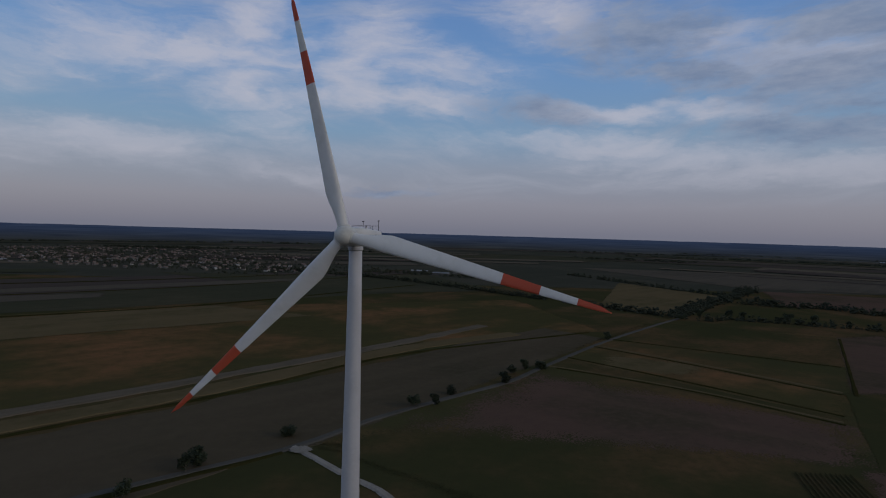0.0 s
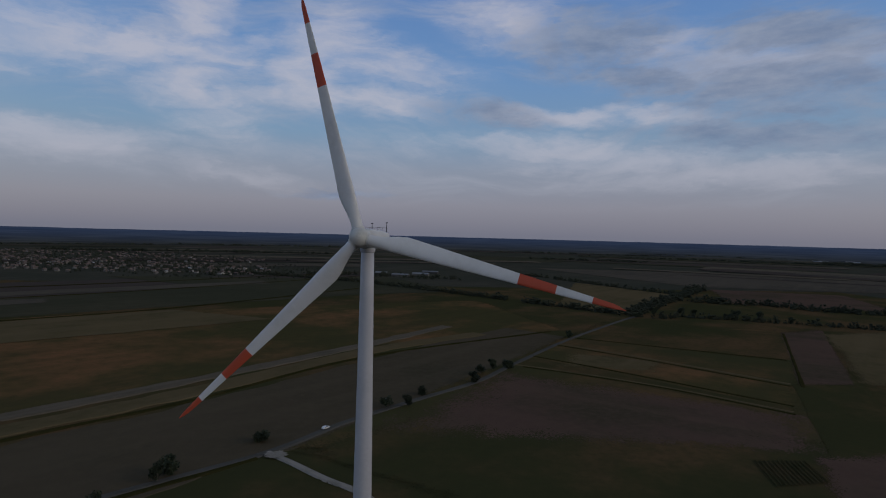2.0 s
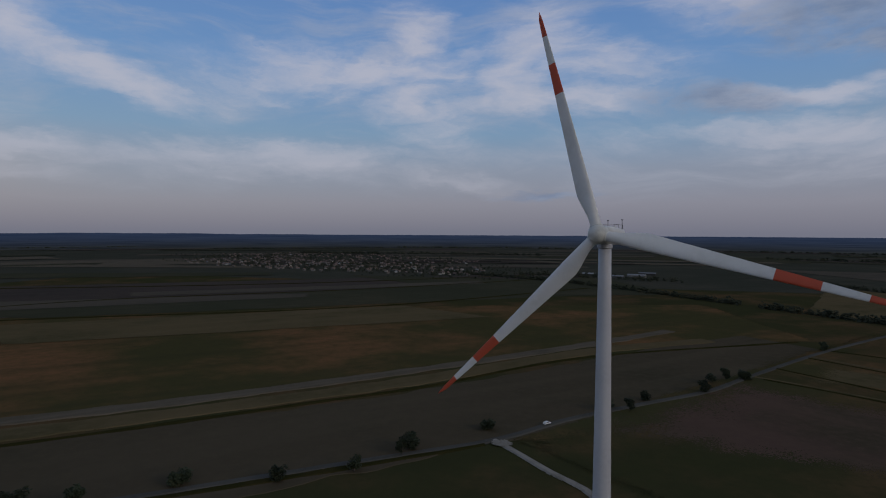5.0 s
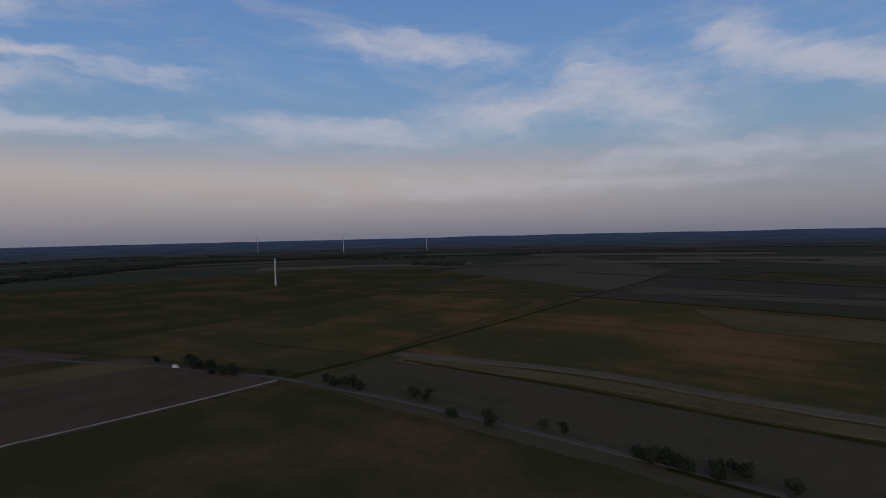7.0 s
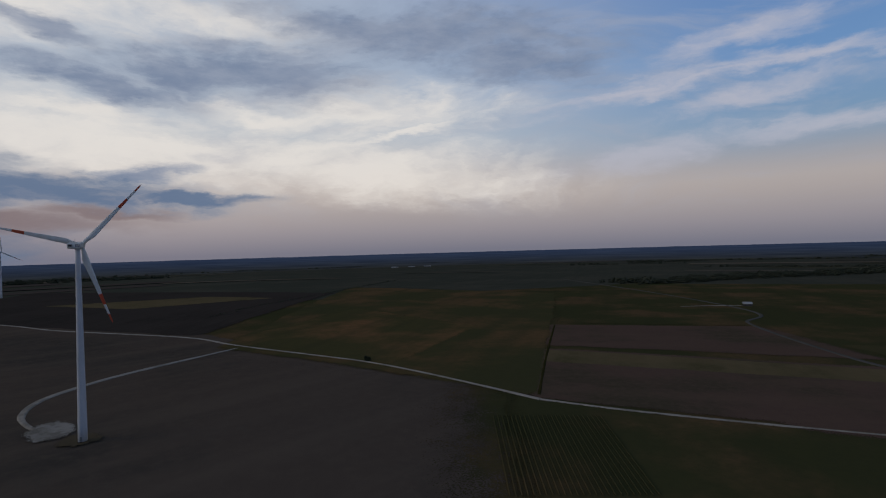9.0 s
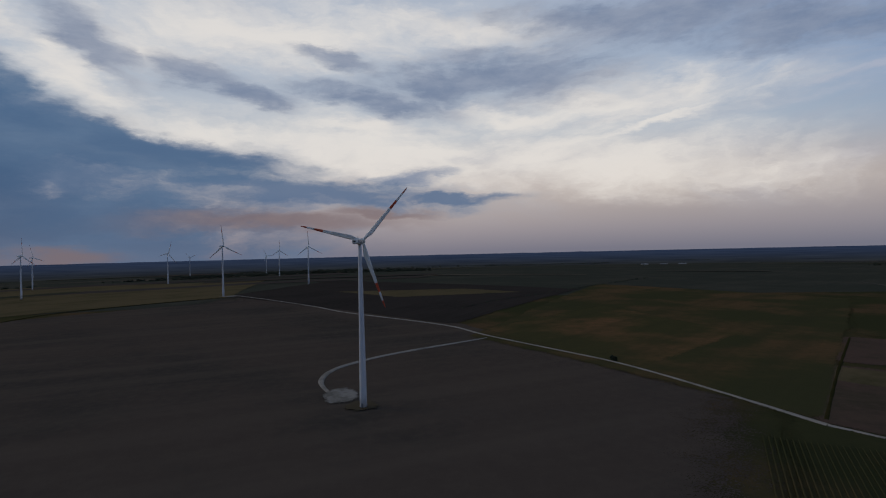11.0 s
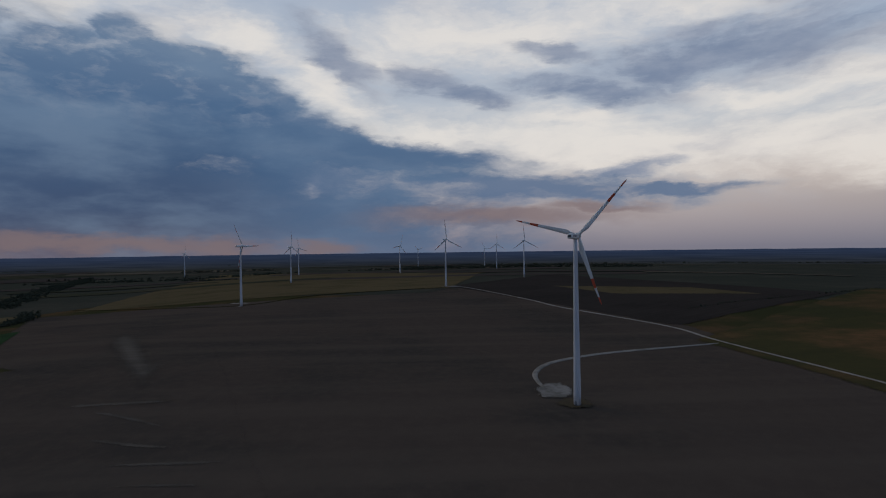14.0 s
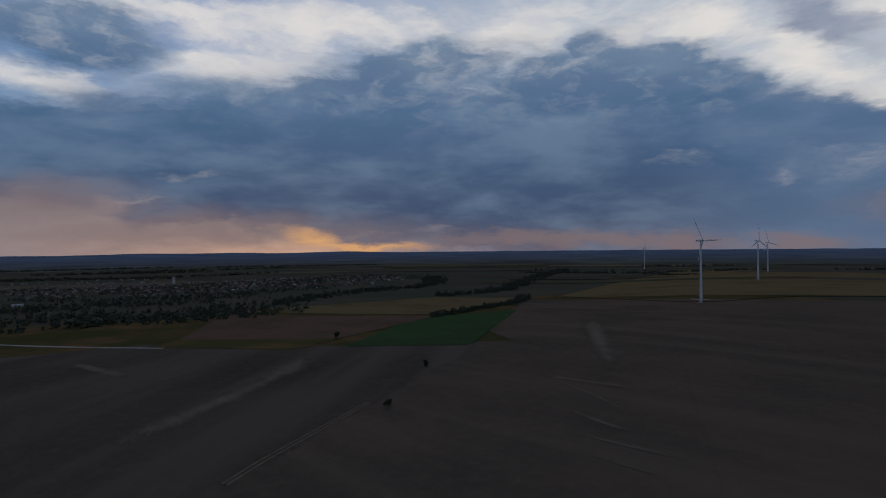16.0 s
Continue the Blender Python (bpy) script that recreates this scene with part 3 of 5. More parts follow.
def field(name, corners, mat, label, lift=None, n=None, fade=1):
    """A four-cornered parcel laid over the land."""
    LAYER[0] += 1
    lift = lift or 0.40 + 0.008 * LAYER[0]
    a, b, c, d = [Vector(q) for q in corners]
    size = max((b - a).length, (c - b).length, (d - c).length, (a - d).length)
    n = n or int(min(60, max(10, size / 16)))
    mid = (a + b + c + d) / 4
    short = min((b - a).length, (c - b).length, (d - c).length, (a - d).length)
    a, b, c, d = [q + (q - mid).normalized() * min(18.0, 0.3 * short) for q in (a, b, c, d)]
    vs, fs, rim = [], [], []
    for i in range(n + 1):
        for j in range(n + 1):
            u, w = i / n, j / n
            p = (a * (1 - u) + b * u) * (1 - w) + (d * (1 - u) + c * u) * w
            edge = 1.0 if i in (0, n) or j in (0, n) else 0.0
            rim.append(min(1.0, min(i, n - i, j, n - j) / fade))
            k = edge * min(6.0, size * 0.008)
            p = p + Vector((noise.noise((p.x * 0.02, p.y * 0.02, 1.0)), noise.noise((p.x * 0.02, p.y * 0.02, 7.0)))) * k
            vs.append((p.x, p.y, land(p.x, p.y) + lift))
    for i in range(n):
        for j in range(n):
            o = i * (n + 1) + j
            fs.append((o, o + n + 1, o + n + 2, o + 1))
    ob = new(name, mesh_of(name, vs, fs, mat, True, rim))
    if ob.data.polygons[0].normal.z < 0:
        ob.data.flip_normals()
    return tagged(ob, label, "field", kind="structure")


field("field_base", [(-1150, -1000), (980, -900), (950, 1050), (-1050, 1050)], M["grass"], "dull rough grass between the fields", lift=0.28, n=90)
# north of the road, in strips that run with it
field("field_south_west_base", [(-222, -285), (-500, -190), (-1040, -880), (-700, -855)], M["grass"], "dark grassy land beside the farm road")
field("field_north_wide", [(-480, 50), (3, 515), (-276, 690), (-860, 310)], M["rust"], "broad dark field mottled green and rust")
field("field_north_wide_east", [(3, 515), (190, 590), (150, 830), (-276, 690)], M["rust"], "broad dark field mottled green and rust")
field("field_ridge_soil_west", [(345, -1105), (-42, -666), (-202, -325), (60, -450)], M["soil"], "bare dark brown ploughed field beside a gravel track")
field("field_ridge_soil", [(-202, -332), (40, 120), (480, -262), (350, -1095)], M["soil"], "large bare dark brown ploughed field on the ridge", fade=6)
field("field_ridge_soil_east", [(200, -1060), (330, -290), (582, -360), (930, -655)], M["soil"], "bare dark brown ploughed field on the ridge")
field("field_ridge_soil_rim", [(530, -225), (105, 165), (-20, -20), (380, -430)], M["soil"], "bare brown rim of a ploughed field")
field("field_valley_soil", [(60, 215), (495, -285), (700, 30), (640, 330)], M["slope"], "pale greyish ploughed slope above the valley")
field("field_green_low", [(-208, -300), (-394, -62), (-150, 170), (-40, -10)], M["grass"], "dark grassy field with rusty patches", fade=2)
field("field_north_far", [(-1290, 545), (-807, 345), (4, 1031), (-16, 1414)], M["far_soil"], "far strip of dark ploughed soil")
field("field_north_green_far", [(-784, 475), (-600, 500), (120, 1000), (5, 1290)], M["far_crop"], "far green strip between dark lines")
field("field_west_wide", [(-1300, 350), (-900, 400), (-420, -10), (-560, -260)], M["green"], "wide dark green winter crop")
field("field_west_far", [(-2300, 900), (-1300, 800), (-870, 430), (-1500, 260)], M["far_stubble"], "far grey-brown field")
field("field_west_grass", [(-1900, 100), (-1250, 300), (-760, -500), (-1150, -900)], M["grass"], "dark grassland in the west")
# east of the road
field("field_east_base", [(-20, 275), (270, 620), (470, 575), (230, 170)], M["green"], "dark green farmland in long strips beside the farm road")
field("field_east_green_low", [(-20, 262), (40, 300), (232, 262), (160, 120)], M["grass"], "dark grassy field", fade=2)
field("field_east_red", [(101, 404), (250, 296), (217, 252), (10, 286)], M["soil_red"], "reddish ploughed field beside the farm road", fade=4)
field("field_east_strip", [(116, 429), (134, 453), (259, 314), (252, 302)], M["grass"], "narrow dark grass strip")
field("field_east_green", [(137, 459), (171, 502), (293, 360), (262, 318)], M["rust"], "green crop strip with rusty patches", fade=2)
field("field_east_olive", [(172, 504), (199, 535), (350, 434), (295, 362)], M["green"], "olive crop strip with brown patches")
field("field_east_tan", [(156, 424), (178, 468), (232, 438), (214, 404)], M["tan"], "dry tan patch in a crop strip", fade=4)
field("field_east_grass", [(204, 541), (290, 637), (447, 564), (358, 444)], M["grass"], "dark green grass field")
field("field_east_soil", [(450, 568), (517, 588), (347, 367), (301, 358)], M["soil_red"], "reddish ploughed strip", fade=2)
field("field_east_yellow", [(500, 550), (660, 590), (560, 340), (358, 368)], M["tan"], "dull yellow field", fade=2)
field("field_east_column", [(296, 356), (342, 356), (262, 236), (195, 205)], M["grass"], "dark green grass strip")
field("field_east_corner", [(214, 234), (250, 240), (230, 196), (187, 200)], M["soil_red"], "bare reddish corner of a field", fade=3)
field("field_beyond_hedge", [(280, 800), (440, 1180), (540, 930), (350, 720)], M["tan"], "dull yellow-green field beyond a hedge")
field("field_pink_soil", [(690, 1060), (900, 980), (780, 760), (580, 840)], M["soil_red"], "pinkish bare soil between hedges")
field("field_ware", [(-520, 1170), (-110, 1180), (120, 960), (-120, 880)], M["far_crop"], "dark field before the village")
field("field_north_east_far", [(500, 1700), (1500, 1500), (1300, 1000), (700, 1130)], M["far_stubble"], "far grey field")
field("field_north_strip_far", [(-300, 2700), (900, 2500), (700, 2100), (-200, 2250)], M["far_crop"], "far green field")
# west of the southern track
field("field_west_red", [(-396, -224), (-466, -160), (-398, -57), (-300, -171)], M["soil_red"], "reddish ploughed field beside a gravel track")
field("field_brown", [(-222, -278), (-400, -62), (-495, -188), (-312, -393)], M["soil_red"], "dark reddish ploughed field")
field("field_brown_strip", [(-315, -389), (-285, -352), (-462, -163), (-491, -188)], M["tan"], "narrow dry strip across ploughed soil")
field("field_dark_strip", [(-420, -505), (-335, -410), (-511, -230), (-580, -375)], M["soil_red"], "dark brown strip")
field("field_south_west_hill", [(-75, -590), (-218, -292), (-700, -850), (-420, -1220)], M["green"], "broad dark green field on a gentle hill")
field("field_south_west_hill_edge", [(-95, -620), (-170, -420), (-330, -560), (-280, -800)], M["rust"], "rusty brown margin of a green field")
field("field_south_west_grass", [(-450, -530), (-600, -390), (-1040, -880), (-720, -860)], M["grass"], "dark grassy field")
# around and south of the second turbine
field("field_dark_beyond", [(350, -1118), (-46, -680), (-317, -1081), (230, -1640)], M["black_soil"], "nearly black ploughed field")
field("field_strip_beyond", [(145, -1153), (-97, -1138), (-196, -1039), (16, -1011)], M["tan"], "dry strip in a dark field")
field("field_ridge_yellow", [(930, -735), (362, -1095), (480, -1815), (1700, -2000)], M["tan"], "broad dull yellow stubble field on the ridge")
# valley in the east
field("field_wheat", [(581, -183), (498, -277), (767, -513), (769, -340)], M["lush"], "bright green winter wheat field")
field("field_valley_dark", [(685, 3), (597, -114), (642, -175), (742, -27)], M["green"], "dark green crop strip")
field("field_valley_brown", [(742, -24), (650, -180), (790, -372), (985, -87)], M["soil_red"], "reddish ploughed strip in the valley")
field("field_valley_tan", [(1040, -95), (830, -397), (982, -670), (1100, -524)], M["tan"], "dry yellow field in the valley")

field("field_north_strip_one", [(-620, 420), (-480, 380), (-120, 640), (-250, 700)], M["tan"], "dry brownish strip in a green field")
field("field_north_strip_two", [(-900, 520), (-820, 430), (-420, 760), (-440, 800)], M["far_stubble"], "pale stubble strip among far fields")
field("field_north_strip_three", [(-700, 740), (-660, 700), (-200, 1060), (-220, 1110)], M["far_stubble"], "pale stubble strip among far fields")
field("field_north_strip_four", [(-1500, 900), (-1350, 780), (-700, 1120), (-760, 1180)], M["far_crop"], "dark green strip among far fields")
field("field_north_strip_five", [(-1700, 1250), (-1600, 1130), (-900, 1330), (-920, 1390)], M["pale"], "pale straw strip among far fields")
field("field_west_strip", [(-900, 120), (-760, 250), (-480, 20), (-560, -90)], M["rust"], "rusty brown tract in a green field")



def patch_of_ground(name, x, y, rx, ry, mat, label, lift):
    """A rounded uneven patch laid over the land."""
    vs, fs = [(x, y, land(x, y) + lift)], []
    n = 48
    for ring in (0.5, 1.0):
        for k in range(n):
            a = 6.2832 * k / n
            r = ring * (1 + 0.28 * noise.noise((math.cos(a) * 1.7, math.sin(a) * 1.7, x * 0.1)) + (0.08 * noise.noise((k * 0.9, 0.0, y))))
            px, py = x + rx * r * math.cos(a), y + ry * r * math.sin(a)
            vs.append((px, py, land(px, py) + lift))
    fs += [(0, 1 + k, 1 + (k + 1) % n) for k in range(n)]
    fs += [(1 + k, 1 + n + k, 1 + n + (k + 1) % n, 1 + (k + 1) % n) for k in range(n)]
    return tagged(new(name, mesh_of(name, vs, fs, mat, True, [1.0] * (1 + n) + [0.0] * n)), label, "ground patch", kind="structure")


# ---- roads and tracks ----


def smooth_line(points, step):
    pts = [Vector(q) for q in points]
    pts = [pts[0] * 2 - pts[1]] + pts + [pts[-1] * 2 - pts[-2]]
    out = []
    for i in range(1, len(pts) - 2):
        p0, p1, p2, p3 = pts[i - 1:i + 3]
        n = max(2, int((p2 - p1).length / step))
        for k in range(n):
            t = k / n
            out.append(0.5 * ((2 * p1) + (p2 - p0) * t + (2 * p0 - 5 * p1 + 4 * p2 - p3) * t * t + (3 * p1 - p0 - 3 * p2 + p3) * t ** 3))
    out.append(pts[-2])
    return out


def road(name, points, width, mat, label, category="road", lift=1.0, wobble=0.25, taper=False):
    """A raised ribbon with sloping shoulders along a line."""
    line = smooth_line(points, 6.0)
    vs, fs = [], []
    for k, p in enumerate(line):
        d = (line[min(k + 1, len(line) - 1)] - line[max(k - 1, 0)]).normalized()
        s = Vector((-d.y, d.x))
        half = width / 2 * (1 + wobble * noise.noise((p.x * 0.05, p.y * 0.05, 3.0)))
        if taper:
            half *= min(1.0, 0.3 + 2.5 * min(k, len(line) - 1 - k) / len(line))
        z = land(p.x, p.y) + lift
        for w, drop in ((-half - 0.9, 0.6), (-half, 0.0), (half, 0.0), (half + 0.9, 0.6)):
            q = p + s * w
            vs.append((q.x, q.y, z - drop))
    for k in range(len(line) - 1):
        for j in range(3):
            o = 4 * k + j
            fs.append((o, o + 4, o + 5, o + 1))
    ob = new(name, mesh_of(name, vs, fs, mat, False, [0.35, 1.0, 1.0, 0.35] * len(line)))
    if ob.data.polygons[1].normal.z < 0:
        ob.data.flip_normals()
    return tagged(ob, label, category, kind="structure")


road("road", [(-1100, -1300), (-763, -528), (-607, -394), (-508, -255), (-471, -166), (-432, -94), (-405, -50), (-368, -10), (-330, 30), (-283, 72), (-211, 133), (-148, 181), (-89, 226), (-42, 262), (-10, 300), (31, 339), (75, 379), (110, 425), (194, 531), (306, 655), (352, 700)], 3.3, M["asphalt"], "narrow grey asphalt farm road")
road("track_near_turbine", [(-42, 262), (-29, 249), (-14, 233), (4, 215), (14, 180), (10, 140), (5, 112)], 2.2, M["gravel"], "pale gravel access track", "track", lift=1.04)
road("track_second_turbine", [(-77, -566), (8, -505), (45, -467), (62, -437), (65, -404), (58, -378), (48, -360)], 3.4, M["gravel"], "pale curved gravel access track", "track", taper=True)
road("track_valley_far", [(1000, 420), (790, 170), (672, 3)], 3.0, M["gravel"], "pale field track", "track")
road("track_house", [(-783, -520), (-740, -545), (-700, -560)], 1.2, M["gravel"], "pale yard track", "track")
for line in ([(118, 420), (150, 398), (200, 358), (250, 302)], [(136, 457), (190, 400), (261, 317)], [(172, 503), (230, 440), (294, 361)], [(202, 538), (270, 494), (354, 440)], [(301, 358), (360, 440), (450, 566)]):
    road("ditch_east", line, 1.4, M["ditch"], "dark weedy strip between fields", "ditch", lift=0.95, wobble=0.9)
for line in ([(114, 426), (150, 402), (200, 362), (252, 306)], [(176, 508), (234, 445), (298, 366)]):
    road("verge_east", line, 1.6, M["tan"], "dry grass margin between fields", "verge", lift=0.97, wobble=0.9)
road("ditch_north_west", [(-405, -50), (-468, 25), (-613, 175), (-854, 412), (-1100, 660)], 3.5, M["ditch"], "dark weedy ditch", "ditch", lift=0.9, wobble=0.8)
road("ditch_north", [(-440, 40), (-332, 138), (-246, 207), (-152, 294), (-98, 344), (2, 458), (188, 574)], 2.6, M["ditch"], "dark weedy field edge", "ditch", lift=0.95, wobble=0.9)
road("ditch_far", [(-807, 340), (-584, 492), (-276, 694), (4, 1031)], 4.5, M["ditch"], "dark field edge", "ditch", lift=1.2, wobble=0.9)
road("ditch_farther", [(-1281, 541), (-993, 703), (-508, 976), (-16, 1414)], 5.0, M["ditch"], "dark field edge", "ditch", lift=1.4, wobble=0.9)
road("ditch_middle", [(-784, 467), (-654, 663), (-361, 909), (5, 1310)], 4.0, M["ditch"], "dark field edge", "ditch", lift=1.2, wobble=0.9)
road("ditch_ridge", [(966, -746), (747, -751), (611, -775), (560, -930), (362, -1090)], 3.0, M["ditch"], "dark grassy field edge", "ditch", lift=1.1, wobble=0.8)
road("ditch_west", [(-1206, -150), (-1000, 60), (-900, 250), (-860, 400)], 3.5, M["ditch"], "dark field edge", "ditch", lift=1.0, wobble=0.8)
road("verge", [(-211, 128), (-148, 176), (-89, 221), (-46, 256)], 3.0, M["ditch"], "dark grassy verge", "verge", lift=0.85, wobble=0.9)

road("field_north_stubble", [(-430, -6), (-290, 110), (-160, 215), (-62, 305), (20, 395), (110, 495), (180, 560)], 96, M["stubble"], "grey-brown stubble strip beside the farm road", "field", lift=0.5, wobble=0.1)
road("field_strip_pale", [(-467, 36), (-375, 155), (-277, 233), (-215, 287), (-111, 389), (3, 511), (82, 604)], 13, M["pale"], "pale straw-coloured strip of field", "field", lift=0.85, wobble=0.35)
road("field_strip_tan", [(-448, 38), (-350, 147), (-259, 218), (-181, 288), (-103, 362), (3, 480), (110, 560)], 18, M["tan"], "dry tan strip of field", "field", lift=0.8, wobble=0.3)
road("wheel_track", [(344, -118), (283, -51), (253, -22)], 0.35, M["pale"], "faint wheel rut", "track", lift=0.9, wobble=0.9)
road("wheel_track_twin", [(346, -116), (285, -49), (255, -20)], 0.35, M["pale"], "faint wheel rut", "track", lift=0.9, wobble=0.9)
road("ditch_south_west", [(-219, -282), (-300, -375), (-420, -510)], 1.0, M["ditch"], "dark field edge", "ditch", lift=1.0, wobble=0.8)


def streak(points, width, mat, label):
    """A ragged band of washed-out soil that thins to nothing at its rim."""
    line = smooth_line(points, 9.0)
    vs, fs, rim = [], [], []
    for k, p in enumerate(line):
        d = (line[min(k + 1, len(line) - 1)] - line[max(k - 1, 0)]).normalized()
        side = Vector((-d.y, d.x))
        ends = min(1.0, 4.0 * min(k, len(line) - 1 - k) / len(line))
        for c in range(5):
            q = p + side * width * (c - 2) / 4 * (1 + 0.5 * noise.noise((p.x * 0.03, p.y * 0.03, 4.0)))
            vs.append((q.x, q.y, land(q.x, q.y) + 0.66))
            rim.append((-0.6, 0.35, 1.0, 0.35, -0.6)[c] * ends - 0.6 * (1 - ends))
    for k in range(len(line) - 1):
        for c in range(4):
            o = 5 * k + c
            fs.append((o, o + 5, o + 6, o + 1))
    ob = new("soil_streak", mesh_of("soil_streak", vs, fs, mat, True, rim))
    if ob.data.polygons[0].normal.z < 0:
        ob.data.flip_normals()
    return tagged(ob, label, "ground patch", kind="structure")


for points, width in (([(238, -188), (205, -200), (170, -213)], 7), ([(320, -250), (275, -246), (225, -236)], 10), ([(600, -530), (470, -420), (340, -318), (290, -262)], 50),
                      ([(345, -245), (300, -268), (262, -284)], 14), ([(300, 70), (330, 30), (415, -44), (480, -90), (600, -150)], 44), ([(640, 90), (560, 50), (500, 20)], 26),
                      ([(215, -172), (190, -182), (160, -190)], 6), ([(280, -215), (245, -214), (205, -218)], 7)):
    streak(points, width, M["pale_soil"], "pale washed soil streak on the ploughed ridge")
patch_of_ground("apron", 30, -336, 11, 10, M["stubble"], "rough grass round the tower foot", 1.05)
patch_of_ground("pad", 45, -362, 13, 19, M["sand"], "pale trampled sandy crane pad", 1.15)
patch_of_ground("junction", -38, 258, 5.5, 4.5, M["gravel"], "flared gravel mouth of an access track", 1.08)
patch_of_ground("pad_ridge", 640, -800, 22, 7, M["gravel"], "pale gravel pad beside a far turbine", 1.3)
patch_of_ground("pad_ridge", 352, -1108, 26, 9, M["gravel"], "pale gravel pad beside a far turbine", 1.3)
road("track_south", [(-214, -274), (-198, -322), (-163, -425), (-139, -474), (-79, -581), (-36, -666), (93, -804), (156, -892), (337, -1112), (362, -1118)], 2.0, M["gravel"], "pale gravel farm track", "track", lift=1.03)
road("track_west", [(-401, -54), (-351, -109), (-286, -183), (-242, -235), (-214, -274)], 0.75, M["gravel"], "thin pale gravel farm track", "track", lift=1.06, wobble=0.9)

# ---- wind turbines ----
AXIS = -17.6


def blade_mesh():
    bm = bmesh.new()
    spans = [0.028, 0.04, 0.055, 0.08, 0.11, 0.145, 0.18, 0.22, 0.27, 0.33, 0.40, 0.48, 0.56, 0.62, 0.69, 0.757, 0.82, 0.886, 0.93, 0.96, 0.98, 0.992, 1.0]
    n = 20
    rings = []
    for s in spans:
        mixf = smooth_step(s, 0.05, 0.19)
        chord = 3.15 * (1 - 0.79 * ((s - 0.19) / 0.81) ** 0.92) if s > 0.19 else 3.15
        if s > 0.95:
            chord *= max(0.16, 1 - ((s - 0.95) / 0.05) ** 2)
        thick = (0.34 - 0.19 * smooth_step(s, 0.15, 0.6)) * chord
        twist = radians(15 * (1 - smooth_step(s, 0.05, 0.8)) + 2)
        bend = -1.3 * s * s
        ring = []
        for k in range(n):
            a = 2 * math.pi * k / n
            cx, cy = 0.92 * math.cos(a), 0.92 * math.sin(a)
            u = (1 + math.cos(a)) / 2
            ax_ = (u - 0.30) * chord
            prof = math.sin(a) * (1 - 0.78 * u ** 1.5) * 1.1
            ay_ = prof * thick * 0.62
            x, y = cx * (1 - mixf) + ax_ * mixf, cy * (1 - mixf) + ay_ * mixf
            xr, yr = x * math.cos(twist) - y * math.sin(twist), x * math.sin(twist) + y * math.cos(twist)
            ring.append(bm.verts.new((-xr, yr + bend, s * BLADE)))
        rings.append(ring)
    for lo, hi in zip(rings, rings[1:]):
        for k in range(n):
            bm.faces.new((lo[k], lo[(k + 1) % n], hi[(k + 1) % n], hi[k]))
    bm.faces.new(rings[0][::-1])
    bm.faces.new(rings[-1])
    return bm


def rounded_hull(sections, n=28, power=4.0):
    """A lofted body along y from (y, half width, z low, z high) sections with squarish rounded outlines."""
    bm = bmesh.new()
    rings = []
    for y, hw, z0, z1 in sections:
        ring = []
        for k in range(n):
            a = 2 * math.pi * k / n
            c, s = math.cos(a), math.sin(a)
            x = math.copysign(abs(c) ** (2 / power), c) * hw
            z = (z0 + z1) / 2 + math.copysign(abs(s) ** (2 / power), s) * (z1 - z0) / 2
            ring.append(bm.verts.new((x, y, z)))
        rings.append(ring)
    for lo, hi in zip(rings, rings[1:]):
        for k in range(n):
            bm.faces.new((lo[k], lo[(k + 1) % n], hi[(k + 1) % n], hi[k]))
    bm.faces.new(rings[0][::-1])
    bm.faces.new(rings[-1])
    return bm


